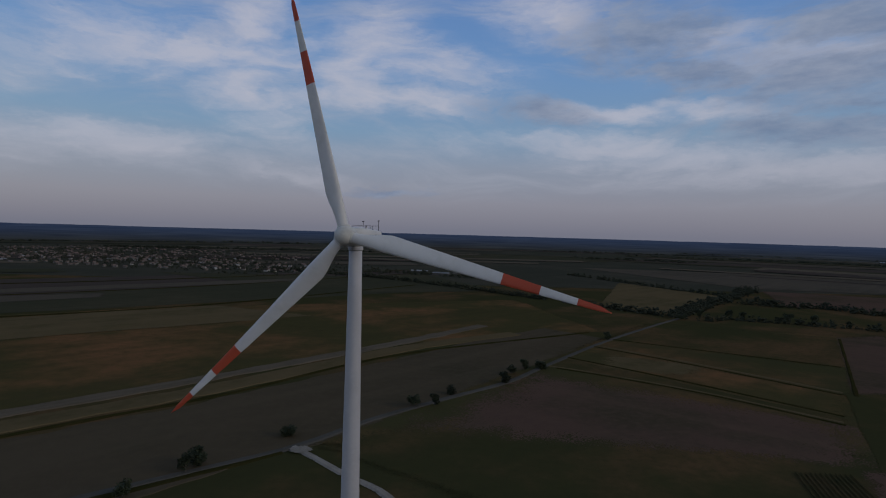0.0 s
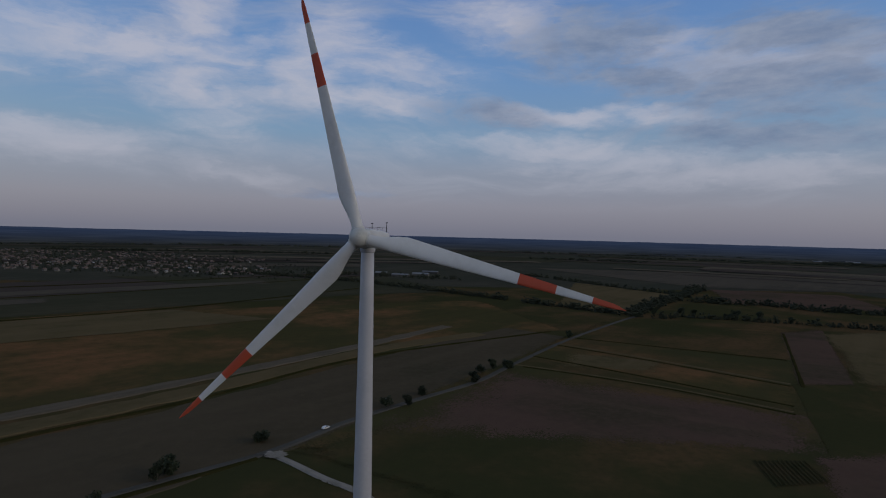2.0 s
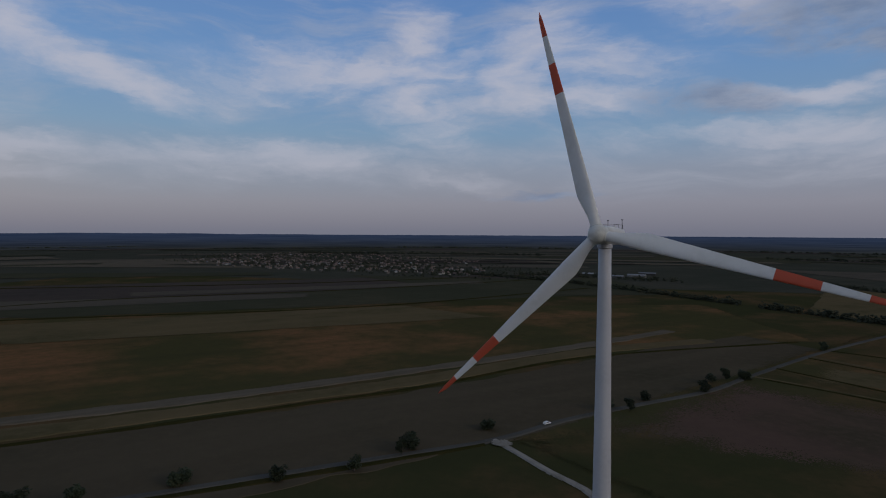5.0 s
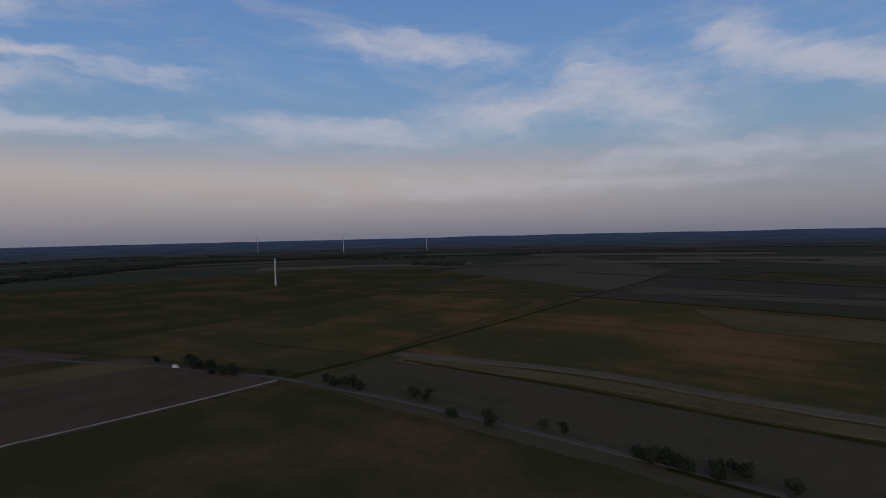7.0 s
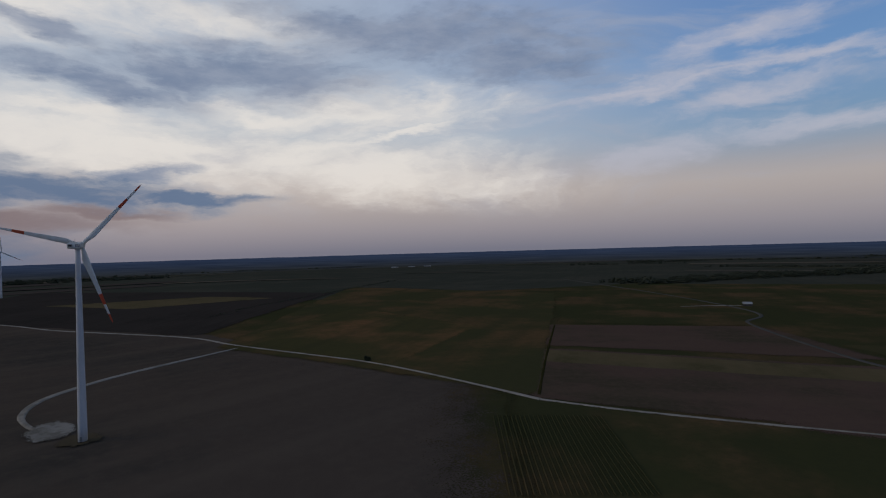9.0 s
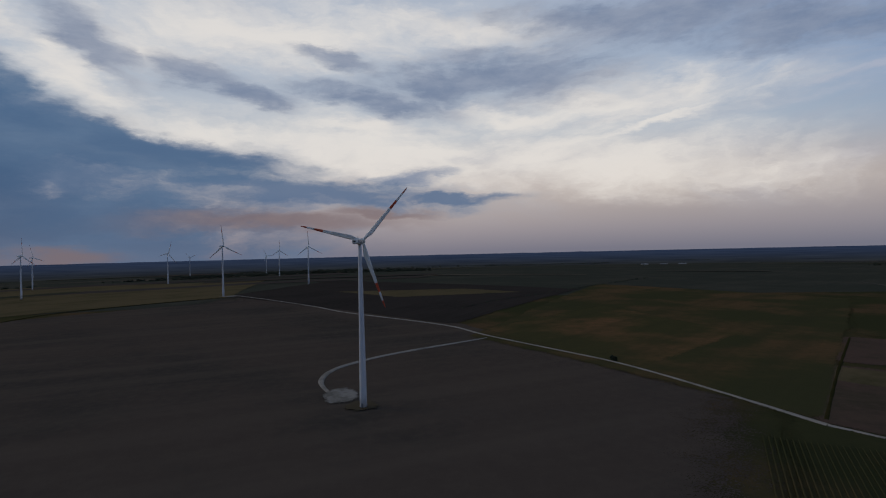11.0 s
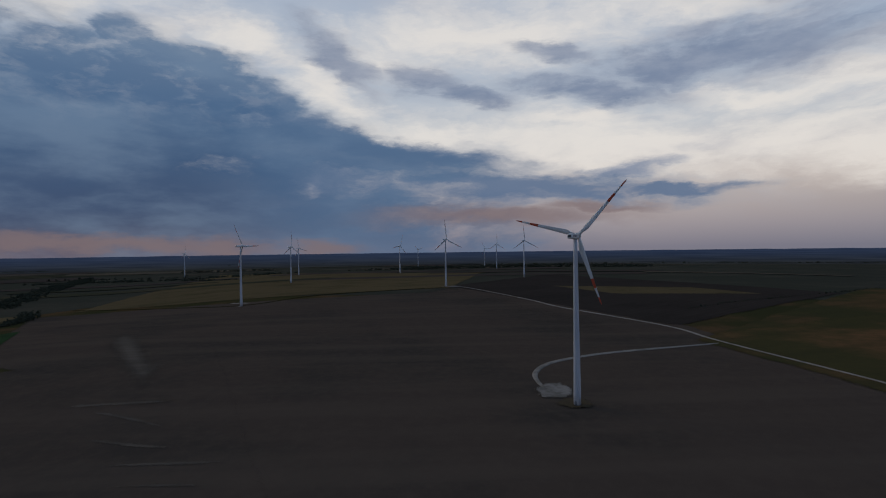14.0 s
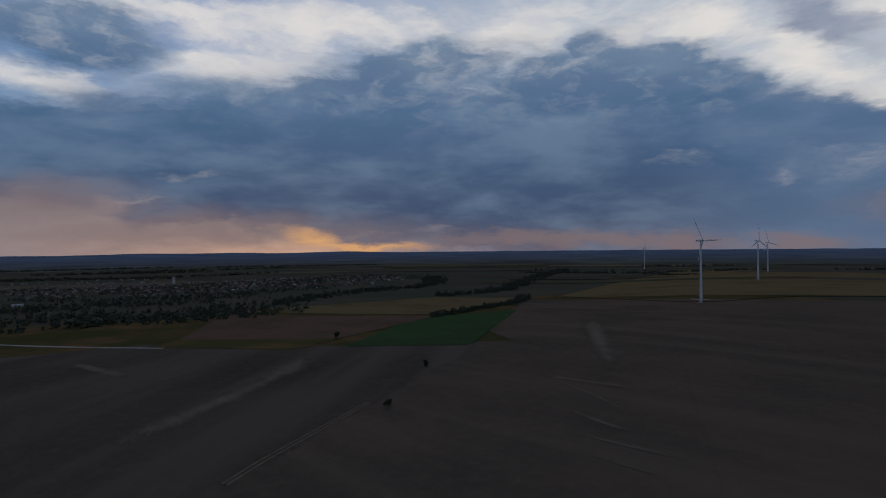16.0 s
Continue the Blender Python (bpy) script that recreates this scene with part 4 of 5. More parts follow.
def wind_turbine(phase, label, detail=True):
    """Rotor towards local -y. Origin at the foot of the tower."""
    top = empty("wind_turbine")
    seg = 40 if detail else 16
    foot_r, top_r = 2.2, 1.1
    rings = [(foot_r + (top_r - foot_r) * k / 12, 0.3 + (HUB - 2.2) * k / 12) for k in range(13)]
    tower = part("tower", lathe(rings, seg), M["steel"], top, "tapered white tubular steel tower", True)
    part("foundation", lathe([(4.6, -1.2), (4.6, 0.15), (4.2, 0.35), (2.3, 0.45)], seg), M["concrete"], top, "round concrete base")
    if detail:
        door = part("door", box((0.95, 0.10, 2.1), (0, 2.16, 2.4), None, 0.03), M["door"], tower, "small grey steel door")
        part("handle", box((0.06, 0.1, 0.3), (0.32, 2.24, 2.4), None, 0.01), M["dark_metal"], tower)
        bm = bmesh.new()
        for k in range(6):
            add_box(bm, (1.3, 0.30, 0.06), (0, 2.5 + 0.28 * (5 - k), 0.45 + 0.16 * k))
        for sx in (-0.62, 0.62):
            add_box(bm, (0.05, 1.9, 0.05), (sx, 3.1, 1.45), Matrix.Rotation(radians(-30), 4, "X"))
        part("stairs", bm, M["dark_metal"], top, "galvanised steel steps")
    nac = part("nacelle", rounded_hull([(-2.3, 1.1, -1.3, 1.2), (-2.0, 1.4, -1.7, 1.35), (0.5, 1.55, -1.95, 1.45), (5.5, 1.55, -2.0, 1.2), (8.0, 1.5, -1.9, 1.0), (8.4, 1.3, -1.6, 0.8)]), M["gel"], top, "white rounded box nacelle", True)
    nac.location = (0, 0, HUB)
    if detail:
        part("yaw_collar", lathe([(1.12, -2.6), (1.3, -2.4), (1.3, -1.95), (1.2, -1.8)], seg), M["steel"], nac, "grey yaw bearing collar")
        for sx in (-1, 1):
            band = part("band", box((0.04, 5.6, 1.15), (sx * 1.555, 3.6, -0.4), None, 0.015), M["navy"], nac, "navy blue band")
            bm = bmesh.new()
            for k in range(6):
                add_box(bm, (0.02, 0.42, 0.52), (sx * 1.582, 1.9 + 0.62 * k, -0.4))
            part("marking", bm, M["gel"], band, "plain white marking bars")
        for k, (x, y, h) in enumerate(((-1.0, 5.2, 1.2), (1.0, 7.6, 1.4))):
            mast = part("mast", lathe([(0.07, 0.9), (0.05, 1.25 + h)], 8, Matrix.Translation((x, y, 0))), M["dark_metal"], nac, "thin dark sensor mast")
            part("sensor", box((0.42, 0.12, 0.14), (x, y, 1.3 + h), None, 0.03), M["dark_metal"], nac)
        bm = bmesh.new()
        for sx in (-1.2, 1.2):
            add_box(bm, (0.05, 6.0, 0.05), (sx, 4.2, 1.75))
            for y in (1.2, 4.2, 7.2):
                add_box(bm, (0.05, 0.05, 0.7), (sx, y, 1.4))
        add_box(bm, (2.4, 0.05, 0.05), (0, 7.2, 1.75))
        part("roof_rail", bm, M["dark_metal"], nac, "dark metal safety rail on the roof")
        part("beacon", lathe([(0.14, 1.05), (0.14, 1.45), (0.05, 1.58)], 10, Matrix.Translation((0.0, 6.2, 0))), M["lamp_glass"], nac, "small aviation warning lamp")
        part("hatch", box((1.1, 1.4, 0.1), (0, 3.0, 1.33), None, 0.04), M["gel"], nac)
        part("exhaust_grille", box((1.8, 0.1, 1.1), (0, 8.4, -0.4), None, 0.03), M["dark_metal"], nac)
    turn = Matrix.Translation((0, -4.2, HUB)) @ Matrix.Rotation(radians(-6.0), 4, "X")
    hub = part("rotor_hub", lathe([(1.35, 1.75), (1.68, 1.3), (1.72, 0.0), (1.62, -0.7), (1.35, -1.3), (0.95, -1.72), (0.45, -1.98), (0.08, -2.06)], 36, Matrix.Rotation(radians(-90), 4, "X")), M["spinner"], top, "rounded white spinner", True)
    hub.matrix_basis = turn
    proto = None
    for k in range(3):
        if proto is None:
            b = part("blade", blade_mesh(), M["blade"], hub, "white blade with red and white tip bands", True)
            proto = b
        else:
            b = proto.copy()
            scene.collection.objects.link(b)
            b.parent = hub
        b.matrix_basis = Matrix.Rotation(radians(90 - phase - 120 * k), 4, "Y")
        if detail:
            c = part("root_collar", lathe([(1.02, 0.95), (1.1, 1.05), (1.1, 1.55), (1.0, 1.65)], 24), M["spinner"], b)
    tagged(top, label, "wind turbine", "wind farm turbines")
    return top


def stand(ob, x, y, turn=AXIS, z=None):
    ob.matrix_basis = pose(x, y, land(x, y) if z is None else z, 0, 0, turn)
    return ob


near = stand(wind_turbine(106.8, "white wind turbine with red-banded blades beside a farm road"), 3.0, 103.3)
second = stand(wind_turbine(14.0, "white wind turbine with red-banded blades on a sandy pad"), 28.8, -334.0)
far_a = stand(wind_turbine(86.0, "white wind turbine beside a gravel track on the ridge", False), 368, -1111)
PLACES = [(610, -764, 60), (889, -1320, 93), (1159, -1770, 75), (805, -1889, 110), (1188, -3057, 40), (789, -3080, 62), (522, -2236, 92),
          (274, -1504, 88), (1780, -1868, 95), (-3881, -621, 60), (-3541, -49, 30), (-3497, 471, 100)]
for x, y, ph in PLACES:
    m = pose(x, y, land(x, y), 0, 0, AXIS)
    t = copy_thing(far_a, m)
    for o in t.children:
        if o.name.startswith("rotor_hub"):
            for k, b in enumerate(o.children):
                b.matrix_basis = Matrix.Rotation(radians(90 - ph - 120 * k), 4, "Y")
    tagged(t, "distant white wind turbine standing in open fields")

mast = empty("bare_tower")
part("tower", lathe([(1.8, 0.0), (1.75, 2.0), (1.55, 22.0), (1.35, 44.0), (1.2, 58.0)], 20), M["steel"], mast, "tapered white steel tower", True)
part("foundation", lathe([(4.4, -1.0), (4.4, 0.2), (2.2, 0.4)], 20), M["concrete"], mast)
tagged(mast, "unfinished white tower without a rotor in a green field", "tower")
stand(mast, -1206, -159)

# ---- trees ----


def tree(seed, height, width, label):
    rnd = random.Random(seed)
    top = empty("tree")
    bm = lathe([(0.22, -0.3), (0.17, height * 0.2), (0.10, height * 0.5), (0.03, height * 0.85)], 7)
    for k in range(6):
        a = rnd.uniform(0, 6.28)
        limb = lathe([(0.08, 0), (0.05, height * 0.2), (0.015, height * 0.4)], 5, Matrix.Translation((0, 0, height * rnd.uniform(0.22, 0.5))) @ Matrix.Rotation(a, 4, "Z") @ Matrix.Rotation(radians(rnd.uniform(35, 62)), 4, "Y"))
        me = bpy.data.meshes.new("limb")
        limb.to_mesh(me)
        limb.free()
        bm.from_mesh(me)
        bpy.data.meshes.remove(me)
    part("trunk", bm, M["bark"], top)
    vs, fs = [], []
    lobes = []
    for k in range(rnd.randint(11, 15)):
        a, r = rnd.uniform(0, 6.28), width / 2 * rnd.uniform(0.1, 0.75)
        z = height * rnd.uniform(0.20, 0.84)
        lobes.append((r * math.cos(a), r * math.sin(a), z, width * rnd.uniform(0.16, 0.30)))
    for lx, ly, lz, lr in lobes:
        for k in range(130):
            d = Vector((rnd.gauss(0, 1), rnd.gauss(0, 1), rnd.gauss(0, 1))).normalized() * lr * rnd.uniform(0.45, 1.08)
            p = Vector((lx, ly, lz)) + Vector((d.x, d.y, d.z * 0.85))
            s = rnd.uniform(0.35, 0.85)
            q = Matrix.Rotation(rnd.uniform(0, 6.28), 3, "Z") @ Matrix.Rotation(rnd.uniform(0, 3.1), 3, "X")
            o = len(vs)
            vs += [p + q @ Vector(c) * s for c in ((-0.5, 0, 0), (0, -0.34, 0.1), (0.5, 0, 0), (0, 0.34, 0.1))]
            fs.append((o, o + 1, o + 2, o + 3))
    crown = new("crown", mesh_of("crown", vs, fs, M["leaf"]))
    crown.parent = top
    return tagged(top, label, "tree", "roadside trees")


kinds = [tree(11, 6.8, 7.5, "dark bushy tree beside the farm road"), tree(12, 5.6, 6.5, "small dark round tree beside the farm road"),
         tree(13, 7.6, 6.2, "slender dark tree beside the farm road"), tree(14, 4.6, 7.2, "broad low bush beside the farm road")]
SPOTS_WEST = [(-471, -132), (-448, -118), (-441, -107), (-432, -104), (-456, -124), (-436, -98), (-446, -110), (-427, -95), (-422, -87), (-419, -61), (-478, -158), (-392, -20), (-377, -15), (-373, -4), (-366, -2), (-382, -8), (-362, 3), (-337, 36), (-326, 43), (-297, 52), (-277, 68), (-268, 94), (-259, 101), (-225, 122), (-220, 127), (-213, 130), (-216, 124), (-208, 133)]
SPOTS_EAST = [(-198, 141), (-197, 151), (-177, 157), (-154, 184), (-118, 196), (-93, 213), (-79, 234), (-47, 276), (-77, 240), (12, 324), (24, 326), (34, 350), (72, 376), (81, 401), (92, 412), (105, 416), (196, 538)]
SPOTS_FAR = [(334, 676), (369, 695), (423, 727), (428, 703), (477, 687), (490, 659), (-161, -436), (423, -194), (328, -124), (639, -178), (345, 690), (520, 640), (455, 672)]
rnd = random.Random(5)
spots = SPOTS_WEST + SPOTS_EAST + SPOTS_FAR
for k, (x, y) in enumerate(spots):
    size = rnd.uniform(0.95, 1.45) * (1.25 if (x, y) in SPOTS_FAR[:6] else 0.7 if (x, y) in SPOTS_FAR[6:9] else 1.0)
    src = kinds[k % 4]
    if k < 4:
        t = src
        t.matrix_basis = pose(x, y, land(x, y) + 0.3, 0, 0, rnd.uniform(0, 360)) @ Matrix.Scale(size, 4)
    else:
        t = copy_thing(src, pose(x, y, land(x, y) + 0.3, 0, 0, rnd.uniform(0, 360)))
        t.scale = (size, size, size * rnd.uniform(0.9, 1.1))
    if (x, y) in SPOTS_FAR:
        tagged(t, "dark bushy tree standing alone in the fields")

# ---- woods and hedgerows ----


def wood(name, line, width, tall, gap, seed, label, mat=None, fat=1.35):
    """A strip of many small trees as one mass of clumps."""
    rnd = random.Random(seed)
    pts = smooth_line(line, gap)
    vs, fs = [], []
    for p in pts:
        for k in range(max(1, int(width / gap))):
            x, y = p.x + rnd.uniform(-0.5, 0.5) * width, p.y + rnd.uniform(-0.5, 0.5) * width
            if noise.noise((x * 0.012, y * 0.012, seed)) < -0.42:
                continue
            h = tall * rnd.choice((0.45, 0.6, 0.7, 0.8, 0.9, 1.15)) * rnd.uniform(0.85, 1.1)
            w = h * rnd.uniform(0.35, 0.6) * fat
            z0 = land(x, y)
            for c in range(13):
                cz = h * rnd.uniform(0.06, 0.9)
                r = w * rnd.uniform(0.17, 0.40) * (1.1 - 0.5 * cz / h)
                cx, cy = x + rnd.uniform(-0.5, 0.5) * w, y + rnd.uniform(-0.5, 0.5) * w
                o = len(vs)
                for a in range(5):
                    q = 6.283 * a / 5 + rnd.uniform(-0.4, 0.4)
                    vs.append((cx + r * math.cos(q), cy + r * math.sin(q), z0 + cz + r / fat * rnd.uniform(-0.5, 0.5)))
                vs += [(cx, cy, z0 + cz + r / fat * rnd.uniform(0.8, 1.3)), (cx, cy, z0 + cz - r / fat * 1.4)]
                for a in range(5):
                    fs += [(o + a, o + (a + 1) % 5, o + 5), (o + (a + 1) % 5, o + a, o + 6)]
            o = len(vs)
            vs += [(x - 0.25, y, z0 - 0.2), (x + 0.25, y, z0 - 0.2), (x, y + 0.25, z0 - 0.2), (x, y, z0 + h * 0.6)]
            fs += [(o, o + 1, o + 3), (o + 1, o + 2, o + 3), (o + 2, o, o + 3)]
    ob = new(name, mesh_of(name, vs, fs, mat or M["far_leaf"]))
    return tagged(ob, label, "trees", kind="stuff")


W = "dark line of trees and shrubs between fields"
wood("hedgerow", [(-330, 1330), (-111, 1191), (30, 1065), (158, 913), (260, 788), (340, 690)], 16, 9, 5, 21, W)
wood("hedgerow", [(383, 1391), (455, 1211), (506, 1050), (560, 960)], 14, 9, 6, 22, W)
wood("hedgerow", [(672, 1087), (534, 924), (420, 800), (347, 711)], 26, 10, 6, 23, "dense dark belt of trees beside a stream")
wood("hedgerow", [(360, 668), (406, 683), (463, 661), (548, 622), (720, 530), (900, 470)], 13, 8, 5, 24, W)
wood("hedgerow", [(520, 860), (576, 828), (631, 806), (664, 757), (800, 690), (1000, 640)], 22, 11, 6, 25, W)
wood("wood", [(-1100, -1030), (-1153, -1012), (-1503, -954), (-1989, -797), (-2411, -679), (-2560, -275), (-2650, 150)], 140, 12, 11, 26, "long dark wood along the plain", fat=2.2)
wood("hedgerow", [(-69, -809), (-177, -938), (-317, -1081), (-659, -1525)], 9, 3.5, 5, 27, "low dark hedge over a hill")
wood("copse", [(-1850, 220), (-1800, 280), (-1770, 330)], 70, 12, 7, 44, "small dark copse in open fields")
wood("copse", [(-1500, 60), (-1480, 110)], 20, 4, 6, 29, "low dark scrub in open fields")
wood("hedgerow", [(780, -370), (840, -490), (909, -619), (1000, -690)], 24, 9, 6, 30, "dark thicket on the edge of the ridge")
wood("river_wood", [(960, 330), (1000, 200), (1020, 77), (1010, -60), (1100, -150)], 190, 11, 13, 31, "dark riverside wood in the valley")
wood("river_wood", [(1140, -560), (1195, -739), (1303, -870), (1700, -1250), (2100, -1700)], 60, 10, 10, 32, "dark riverside wood in the valley")
wood("river_wood", [(1150, -180), (1350, -420), (1500, -700), (1900, -900)], 70, 10, 11, 33, "dark riverside wood in the valley")
wood("river_wood", [(1180, 380), (1260, 200), (1300, 0), (1360, -160)], 150, 9, 14, 40, "dark riverside wood in the valley")
wood("river_wood", [(1500, 330), (1420, 120), (1460, -100), (1560, -400)], 90, 8, 13, 41, "dark scattered trees before a village")
wood("copse", [(1540, -1620), (1370, -1565)], 25, 8, 7, 34, "small dark copse on the ridge")
wood("copse", [(1346, -1576), (1280, -1579)], 22, 7, 7, 35, "small dark copse on the ridge")
wood("village_trees", [(-1350, 1720), (-900, 1640), (-500, 1450), (-230, 1320)], 380, 7, 17, 36, "dark garden trees among village houses")
wood("village_trees", [(-1500, 2100), (-1000, 2000), (-450, 1780)], 460, 7, 22, 37, "dark garden trees among village houses")
wood("village_trees", [(1650, 330), (1750, 0), (1900, -400), (2100, -800)], 420, 7, 18, 38, "dark garden trees among valley houses")
wood("hedgerow", [(-150, 1330), (50, 1280), (160, 1230)], 60, 9, 11, 39, "trees round farm sheds")
rnd = random.Random(77)
for k in range(64):
    a, r = rnd.uniform(0, 6.283), rnd.uniform(2300, 4500)
    c = Vector((r * math.cos(a), r * math.sin(a)))
    side = Vector((-math.sin(a), math.cos(a)))
    half = rnd.uniform(150, 600)
    lean = rnd.uniform(-0.25, 0.25) * half
    out = c.normalized() * lean
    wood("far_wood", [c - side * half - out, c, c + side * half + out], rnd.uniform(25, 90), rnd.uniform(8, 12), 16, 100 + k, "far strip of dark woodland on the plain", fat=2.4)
# broad strips of far fields
for k in range(150):
    a, r = rnd.uniform(0, 6.283), rnd.uniform(1600, 4500)
    c = Vector((r * math.cos(a), r * math.sin(a)))
    d, e = c.normalized(), Vector((-math.sin(a), math.cos(a)))
    w, h = rnd.uniform(180, 650), rnd.uniform(15, 110)
    sk = rnd.uniform(-0.5, 0.5) * h
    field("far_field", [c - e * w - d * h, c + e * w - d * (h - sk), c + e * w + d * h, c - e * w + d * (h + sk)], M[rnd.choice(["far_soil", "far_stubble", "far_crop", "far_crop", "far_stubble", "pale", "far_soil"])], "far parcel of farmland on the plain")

# ---- buildings ----


def gable(w, d, h, ridge, over=0.4):
    bm = bmesh.new()
    hw, hd = w / 2 + over, d / 2 + over
    for sx in (-1, 1):
        for top_z in (0,):
            vs = [bm.verts.new(q) for q in ((0, -hd, h + ridge), (0, hd, h + ridge), (sx * hw, hd, h - 0.15), (sx * hw, -hd, h - 0.15),
                                           (0, -hd, h + ridge + 0.22), (0, hd, h + ridge + 0.22), (sx * hw, hd, h + 0.07), (sx * hw, -hd, h + 0.07))]
            for q in ((0, 1, 2, 3), (4, 5, 6, 7), (0, 1, 5, 4), (3, 2, 6, 7), (0, 3, 7, 4), (1, 2, 6, 5)):
                bm.faces.new([vs[i] for i in q])
    return bm


def walls(w, d, h, ridge):
    bm = bmesh.new()
    vs = [bm.verts.new(q) for q in ((-w / 2, -d / 2, -0.6), (w / 2, -d / 2, -0.6), (w / 2, d / 2, -0.6), (-w / 2, d / 2, -0.6),
                                   (-w / 2, -d / 2, h), (w / 2, -d / 2, h), (w / 2, d / 2, h), (-w / 2, d / 2, h), (0, -d / 2, h + ridge - 0.05), (0, d / 2, h + ridge - 0.05))]
    for q in ((0, 1, 5, 8, 4), (2, 3, 7, 9, 6), (1, 2, 6, 5), (3, 0, 4, 7), (0, 3, 2, 1)):
        bm.faces.new([vs[i] for i in q])
    return bm


def house(w, d, h, ridge, label, roof_mat, name="house", group="village houses", chimney=True, far=False):
    top = empty(name)
    part("wall", walls(w, d, h, ridge), M["plaster"], top)
    roof = part("roof", gable(w, d, h, ridge), roof_mat, top)
    if chimney:
        part("chimney", box((0.6, 0.6, 1.8), (w * 0.18, d * 0.2, h + ridge * 0.85), None, 0.03), M["concrete"], roof)
    for k, (x, y, sx, sy) in enumerate(() if far else ((w / 2, -d / 4, 0.08, 1.3), (w / 2, d / 4, 0.08, 1.3), (-w / 2, 0, 0.08, 1.3), (-w / 5, -d / 2, 1.2, 0.08), (w / 5, -d / 2, 1.2, 0.08))):
        part("window", box((sx, sy, 1.3), (x, y, h * 0.55), None, 0.02), M["pane"], top)
    if not far:
        part("door", box((1.0, 0.08, 2.05), (0, d / 2, 1.0), None, 0.02), M["door"], top)
    return tagged(top, label, "house", group)


types = [house(8, 11, 3.4, 2.8, "small village house with a tiled gable roof", M["roof"], far=True), house(9, 12, 4.4, 3.0, "larger village house with a tiled gable roof", M["roof"], far=True),
         house(7, 9, 3.0, 2.6, "small plastered village house with a dull red roof", M["roof"], chimney=False, far=True), house(8, 11, 3.4, 2.2, "village house with a pale sheet roof", M["tin"], chimney=False, far=True)]
rnd = random.Random(9)
used = 0
SMALL = 0.72


def village_spot(centre, reach, turn):
    a, r = rnd.uniform(0, 6.283), math.sqrt(rnd.random())
    p = Vector(centre) + Matrix.Rotation(radians(turn), 2) @ Vector((reach[0] * r * math.cos(a), round(reach[1] * r * math.sin(a) / 42) * 42 + rnd.uniform(-12, 12)))
    return p, turn + rnd.choice([0, 90]) + rnd.uniform(-8, 8)


VILLAGES = [((-780, 1520), (560, 210), -16, 130, 170), ((-950, 1950), (640, 260), -18, 20, 190), ((1800, -180), (640, 300), 108, 130, 230), ((-300, 1300), (110, 60), -20, 14, 0), ((2100, 200), (300, 300), 100, 6, 70)]
for centre, reach, turn, count, more in VILLAGES:
    for k in range(count):
        p, heading = village_spot(centre, reach, turn)
        m = pose(p.x, p.y, land(p.x, p.y) + 0.3, 0, 0, heading)
        t = types[used] if used < 4 else copy_thing(types[rnd.choice([0, 0, 1, 2, 2, 3])], m)
        t.matrix_basis = m @ Matrix.Scale(SMALL, 4)
        used += 1


def house_mass(rows, roofed):
    """The walls or the roofs of the many farther houses, too small to tell apart."""
    vs, fs = [], []
    for p, heading, w, d, h in rows:
        m = pose(p.x, p.y, land(p.x, p.y) + 0.3, 0, 0, heading)
        o = len(vs)
        ridge, over = w * 0.34, (0.4 if roofed else 0.0)
        x, y, low = w / 2 + over, d / 2 + over, (h + 0.05 if roofed else -0.5)
        vs += [m @ Vector(q) for q in ((-x, -y, low), (x, -y, low), (x, y, low), (-x, y, low), (-x, -y, h + (0.25 if roofed else 0)), (x, -y, h + (0.25 if roofed else 0)),
                                       (x, y, h + (0.25 if roofed else 0)), (-x, y, h + (0.25 if roofed else 0)), (0, -y, h + ridge + over * 0.7), (0, y, h + ridge + over * 0.7))]
        fs += [[o + k for k in q] for q in ((0, 1, 5, 8, 4), (2, 3, 7, 9, 6), (1, 2, 6, 5), (3, 0, 4, 7), (5, 6, 9, 8), (7, 4, 8, 9), (0, 3, 2, 1))]
    return vs, fs


for centre, reach, turn, count, more in VILLAGES:
    if not more:
        continue
    rows = [(*village_spot(centre, reach, turn), rnd.uniform(4.5, 6.5), rnd.uniform(6.0, 9.5), rnd.uniform(2.3, 3.4)) for k in range(more)]
    town = empty("village_houses")
    for name, mat, roofed in (("wall", M["plaster"], False), ("roof", M["roof"], True)):
        vs, fs = house_mass(rows, roofed)
        new(name, mesh_of(name, vs, fs, mat)).parent = town
    tagged(town, "many small plastered village houses with tiled roofs", "houses", kind="stuff")
shed = house(12, 40, 4, 2.4, "long white farm shed with a pale sheet roof", M["tin"], "farm_shed", "farm sheds", False)
SHEDS = [(60, 1290, 70), (110, 1330, 70), (10, 1345, 75), (140, 1400, 70), (-1390, -2990, 60), (-1480, -2960, 60), (-1300, -3030, 60), (2330, 2700, 50), (2420, 2760, 55), (2500, 2640, 48), (2560, 2740, 50), (2650, 2560, 52)]
for k, (x, y, turn) in enumerate(SHEDS):
    m = pose(x, y, land(x, y) + 0.2, 0, 0, turn)
    if k:
        copy_thing(shed, m)
    else:
        shed.matrix_basis = m
lodge = house(8, 12, 3.4, 2.6, "lone white farmhouse beside the road", M["tin"], "farmhouse", "farmhouses")
lodge.matrix_basis = pose(-785, -512, land(-785, -512) + 0.3, 0, 0, 40)
barn = house(9, 18, 3.6, 2.8, "low pale barn in the valley", M["tin"], "barn", "farmhouses", False)
barn.matrix_basis = pose(1304, 255, land(1304, 255) + 0.3, 0, 0, 20)
church = empty("church_tower")
part("shaft", box((6, 6, 24), (0, 0, 11.5), None, 0.1), M["plaster"], church, "pale plastered tower shaft")
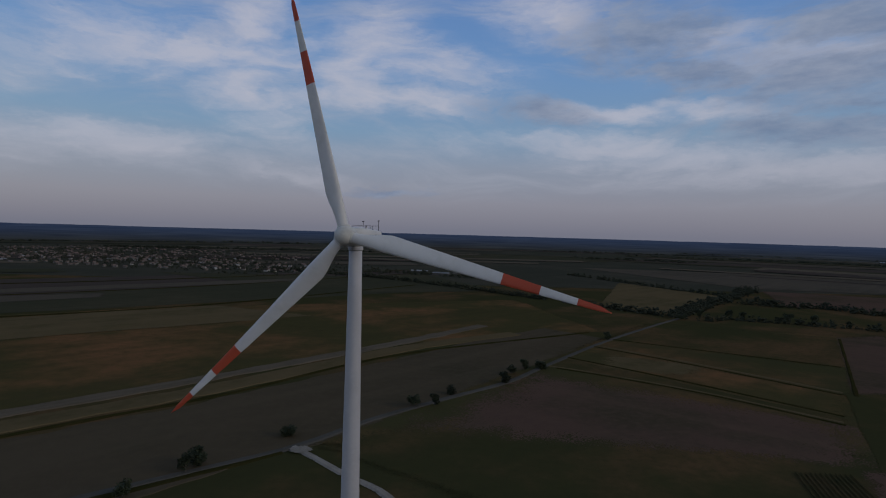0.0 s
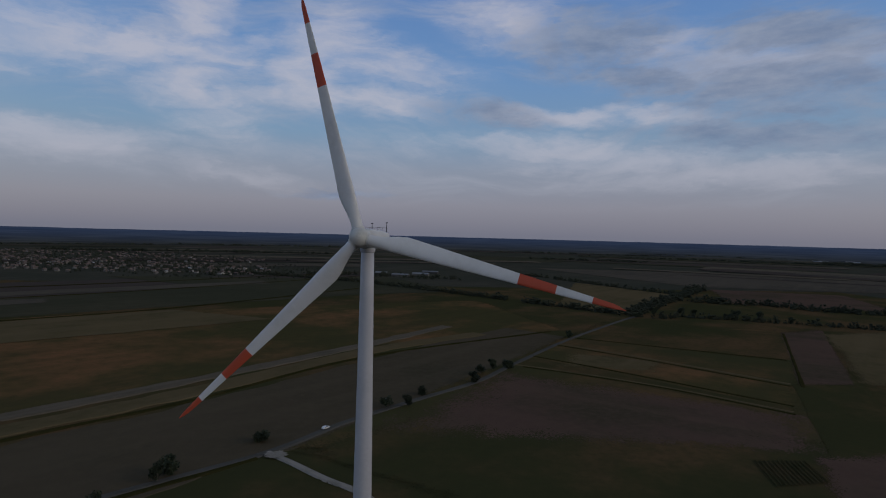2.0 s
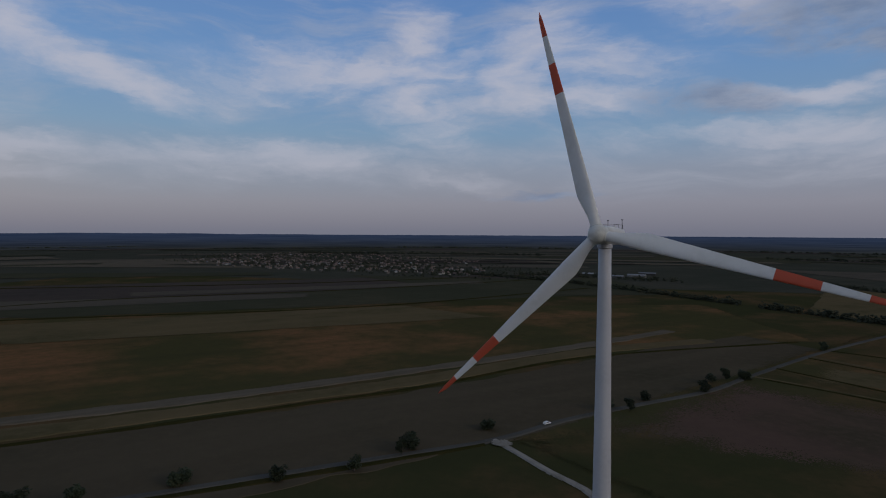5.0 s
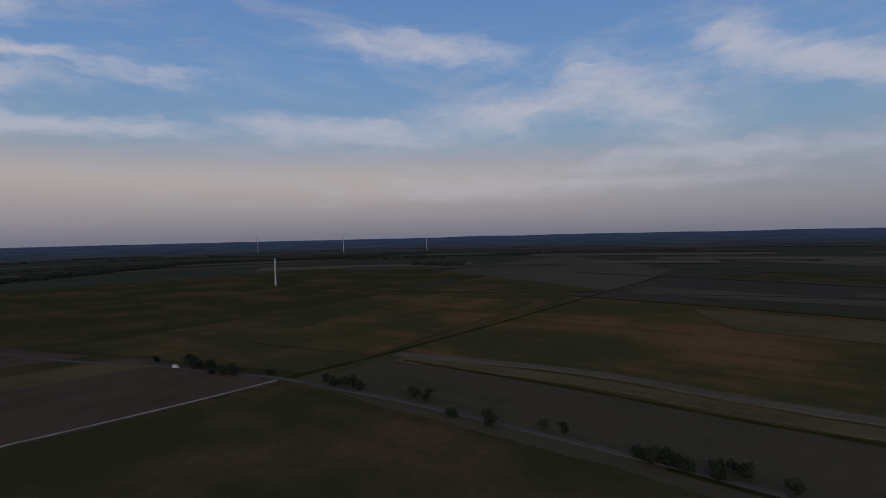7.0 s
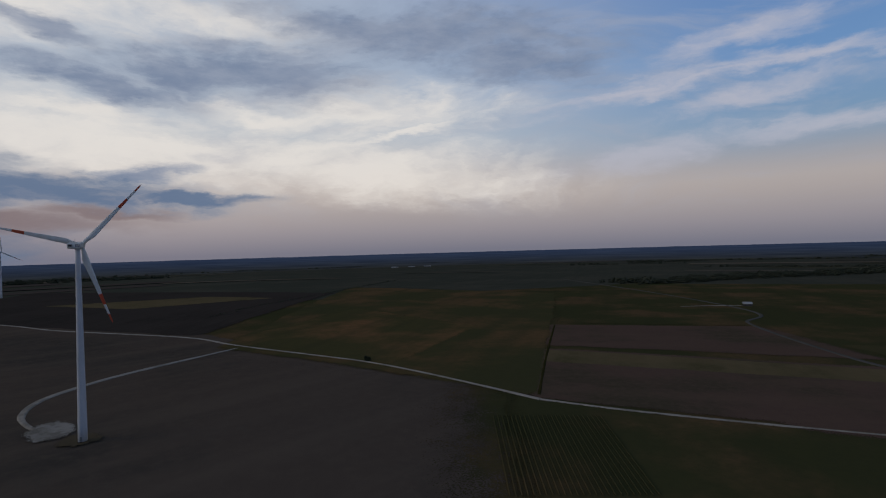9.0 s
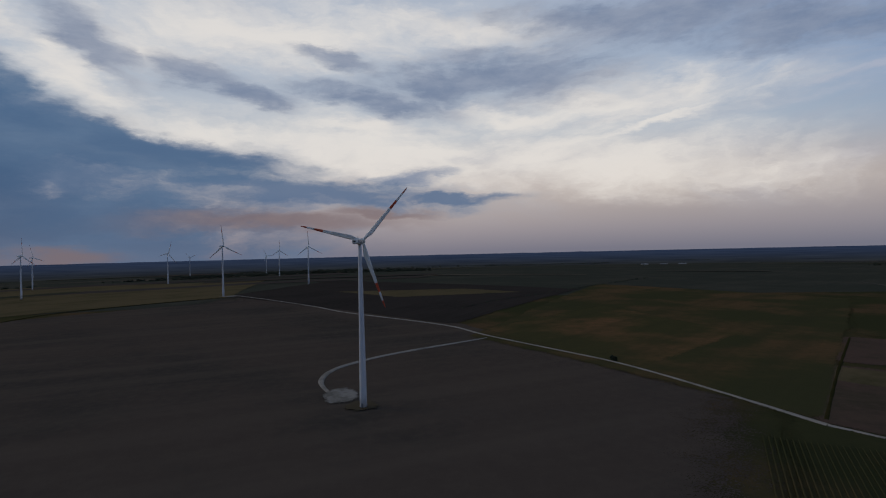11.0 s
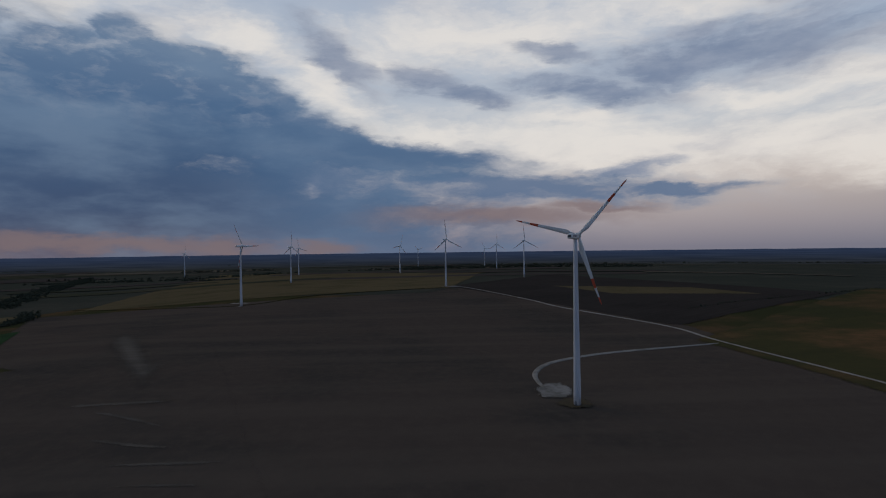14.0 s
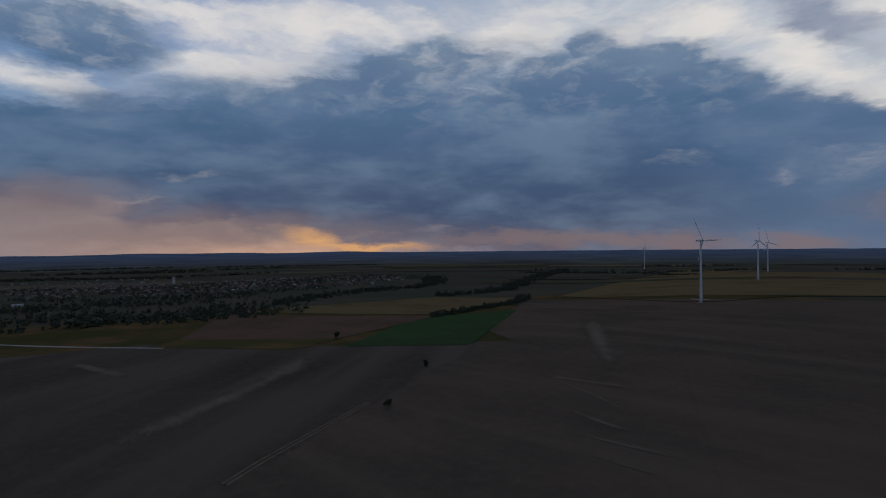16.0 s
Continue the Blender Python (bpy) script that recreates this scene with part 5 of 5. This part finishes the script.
part("spire", lathe([(4.4, 23.5), (3.2, 26), (1.2, 33), (0.1, 38)], 8), M["roof"], church, "pointed dark spire")
for k in range(4):
    part("belfry_window", box((1.2, 0.1, 2.6), (0, 3.02, 18), None, 0.03), M["pane"], church).matrix_basis = Matrix.Rotation(radians(90 * k), 4, "Z")
tagged(church, "pale village church tower with a pointed spire", "church")
church.matrix_basis = pose(2000, -20, land(2000, -20), 0, 0, 20)

# ---- vehicles ----


def car(label, van=False):
    top = empty("van" if van else "car")
    L, W, Hh = (5.4, 2.0, 2.3) if van else (4.3, 1.78, 1.45)
    bm = bmesh.new()
    prof = [(-L / 2, 0.35), (-L / 2, 0.85), (-L / 2 + 0.15, Hh * 0.62), (-L / 2 + 0.5, Hh), (L * 0.08, Hh), (L * 0.26, Hh * 0.64), (L / 2 - 0.15, Hh * 0.52), (L / 2, 0.65), (L / 2, 0.35)]
    if van:
        prof = [(-L / 2, 0.4), (-L / 2, 1.0), (-L / 2 + 0.05, Hh - 0.2), (-L / 2 + 0.25, Hh), (L * 0.22, Hh), (L * 0.36, Hh * 0.58), (L / 2 - 0.1, Hh * 0.46), (L / 2, 0.7), (L / 2, 0.4)]
    for sy in (-1, 1):
        [bm.verts.new((x, sy * W / 2 * (0.86 if z > 1.0 else 1.0), z)) for x, z in prof]
    bm.verts.ensure_lookup_table()
    n = len(prof)
    for k in range(n):
        bm.faces.new((bm.verts[k], bm.verts[(k + 1) % n], bm.verts[n + (k + 1) % n], bm.verts[n + k]))
    bm.faces.new([bm.verts[k] for k in range(n)][::-1])
    bm.faces.new([bm.verts[n + k] for k in range(n)])
    bmesh.ops.bevel(bm, geom=list(bm.edges), offset=0.06, segments=2, affect="EDGES")
    part("body", bm, M["car_white"], top, "white painted body")
    for sy in (-1, 1):
        part("side_window", box((L * 0.42, 0.04, Hh * 0.24), (-L * 0.06, sy * W / 2 * 0.94, Hh * 0.80), Matrix.Rotation(radians(sy * 8), 4, "X"), 0.01), M["pane"], top)
        part("headlight", box((0.08, 0.35, 0.16), (L / 2 - 0.03, sy * W * 0.34, 0.72), None, 0.02), M["lamp_glass"], top)
        for sx in (-0.31, 0.31):
            wheel = part("wheel", lathe([(0.2, -0.1), (0.32, -0.1), (0.34, 0), (0.32, 0.1), (0.2, 0.1)], 18, Matrix.Translation((sx * L, sy * (W / 2 - 0.06), 0.34)) @ Matrix.Rotation(radians(90), 4, "X")), M["rubber"], top, "black tyre")
            part("rim", lathe([(0.2, -0.11), (0.05, -0.12), (0.05, 0.12), (0.2, 0.11)], 12, Matrix.Translation((sx * L, sy * (W / 2 - 0.06), 0.34)) @ Matrix.Rotation(radians(90), 4, "X")), M["chrome"], wheel)
    part("windscreen", box((0.05, W * 0.74, Hh * 0.38), (L * (0.295 if van else 0.175), 0, Hh * 0.82), Matrix.Rotation(radians(-38 if van else -52), 4, "Y"), 0.01), M["pane"], top)
    return tagged(top, label, "van" if van else "car")


white_car = car("white car on the farm road")
white_car.matrix_basis = pose(-19, 290, land(-19, 290) + 1.0, 0, 0, 48)
parked = car("white van beside the farm road", True)
parked.matrix_basis = pose(-455, -136, land(-455, -136) + 1.0, 0, 0, 60)

# ---- crop rows ----


def crop_rows(corners, apart, tall, mat, label):
    a, b, c, d = [Vector(q) for q in corners]
    n = int((b - a).length / apart)
    vs, fs = [], []
    for k in range(n):
        u = k / n
        p, q = a * (1 - u) + b * u, d * (1 - u) + c * u
        along = (q - p).normalized()
        s = Vector((-along.y, along.x)) * 0.42
        m = int((q - p).length / 2.5)
        o = len(vs)
        for j in range(m + 1):
            e = p + (q - p) * j / m
            h = tall * (0.75 + 0.5 * noise.noise((e.x * 0.4, e.y * 0.4, 2.0)))
            z = land(e.x, e.y) + 0.95
            for w, hh in ((-1, -0.1), (-0.4, h), (0.4, h), (1, -0.1)):
                vs.append((e.x + s.x * w, e.y + s.y * w, z + hh))
        for j in range(m):
            for i in range(3):
                r = o + 4 * j + i
                fs.append((r, r + 4, r + 5, r + 1))
    ob = new("crop_rows", mesh_of("crop_rows", vs, fs, mat))
    return tagged(ob, label, "crop", kind="stuff")


crop_rows([(179, 240), (204, 238), (197, 216), (170, 214)], 2.0, 0.4, M["grass"], "dark rows of a small vine plot")
crop_rows([(-125, -180), (-178, -150), (-226, -232), (-172, -263)], 2.4, 0.08, M["grass"], "brown-green rows of a small crop plot")
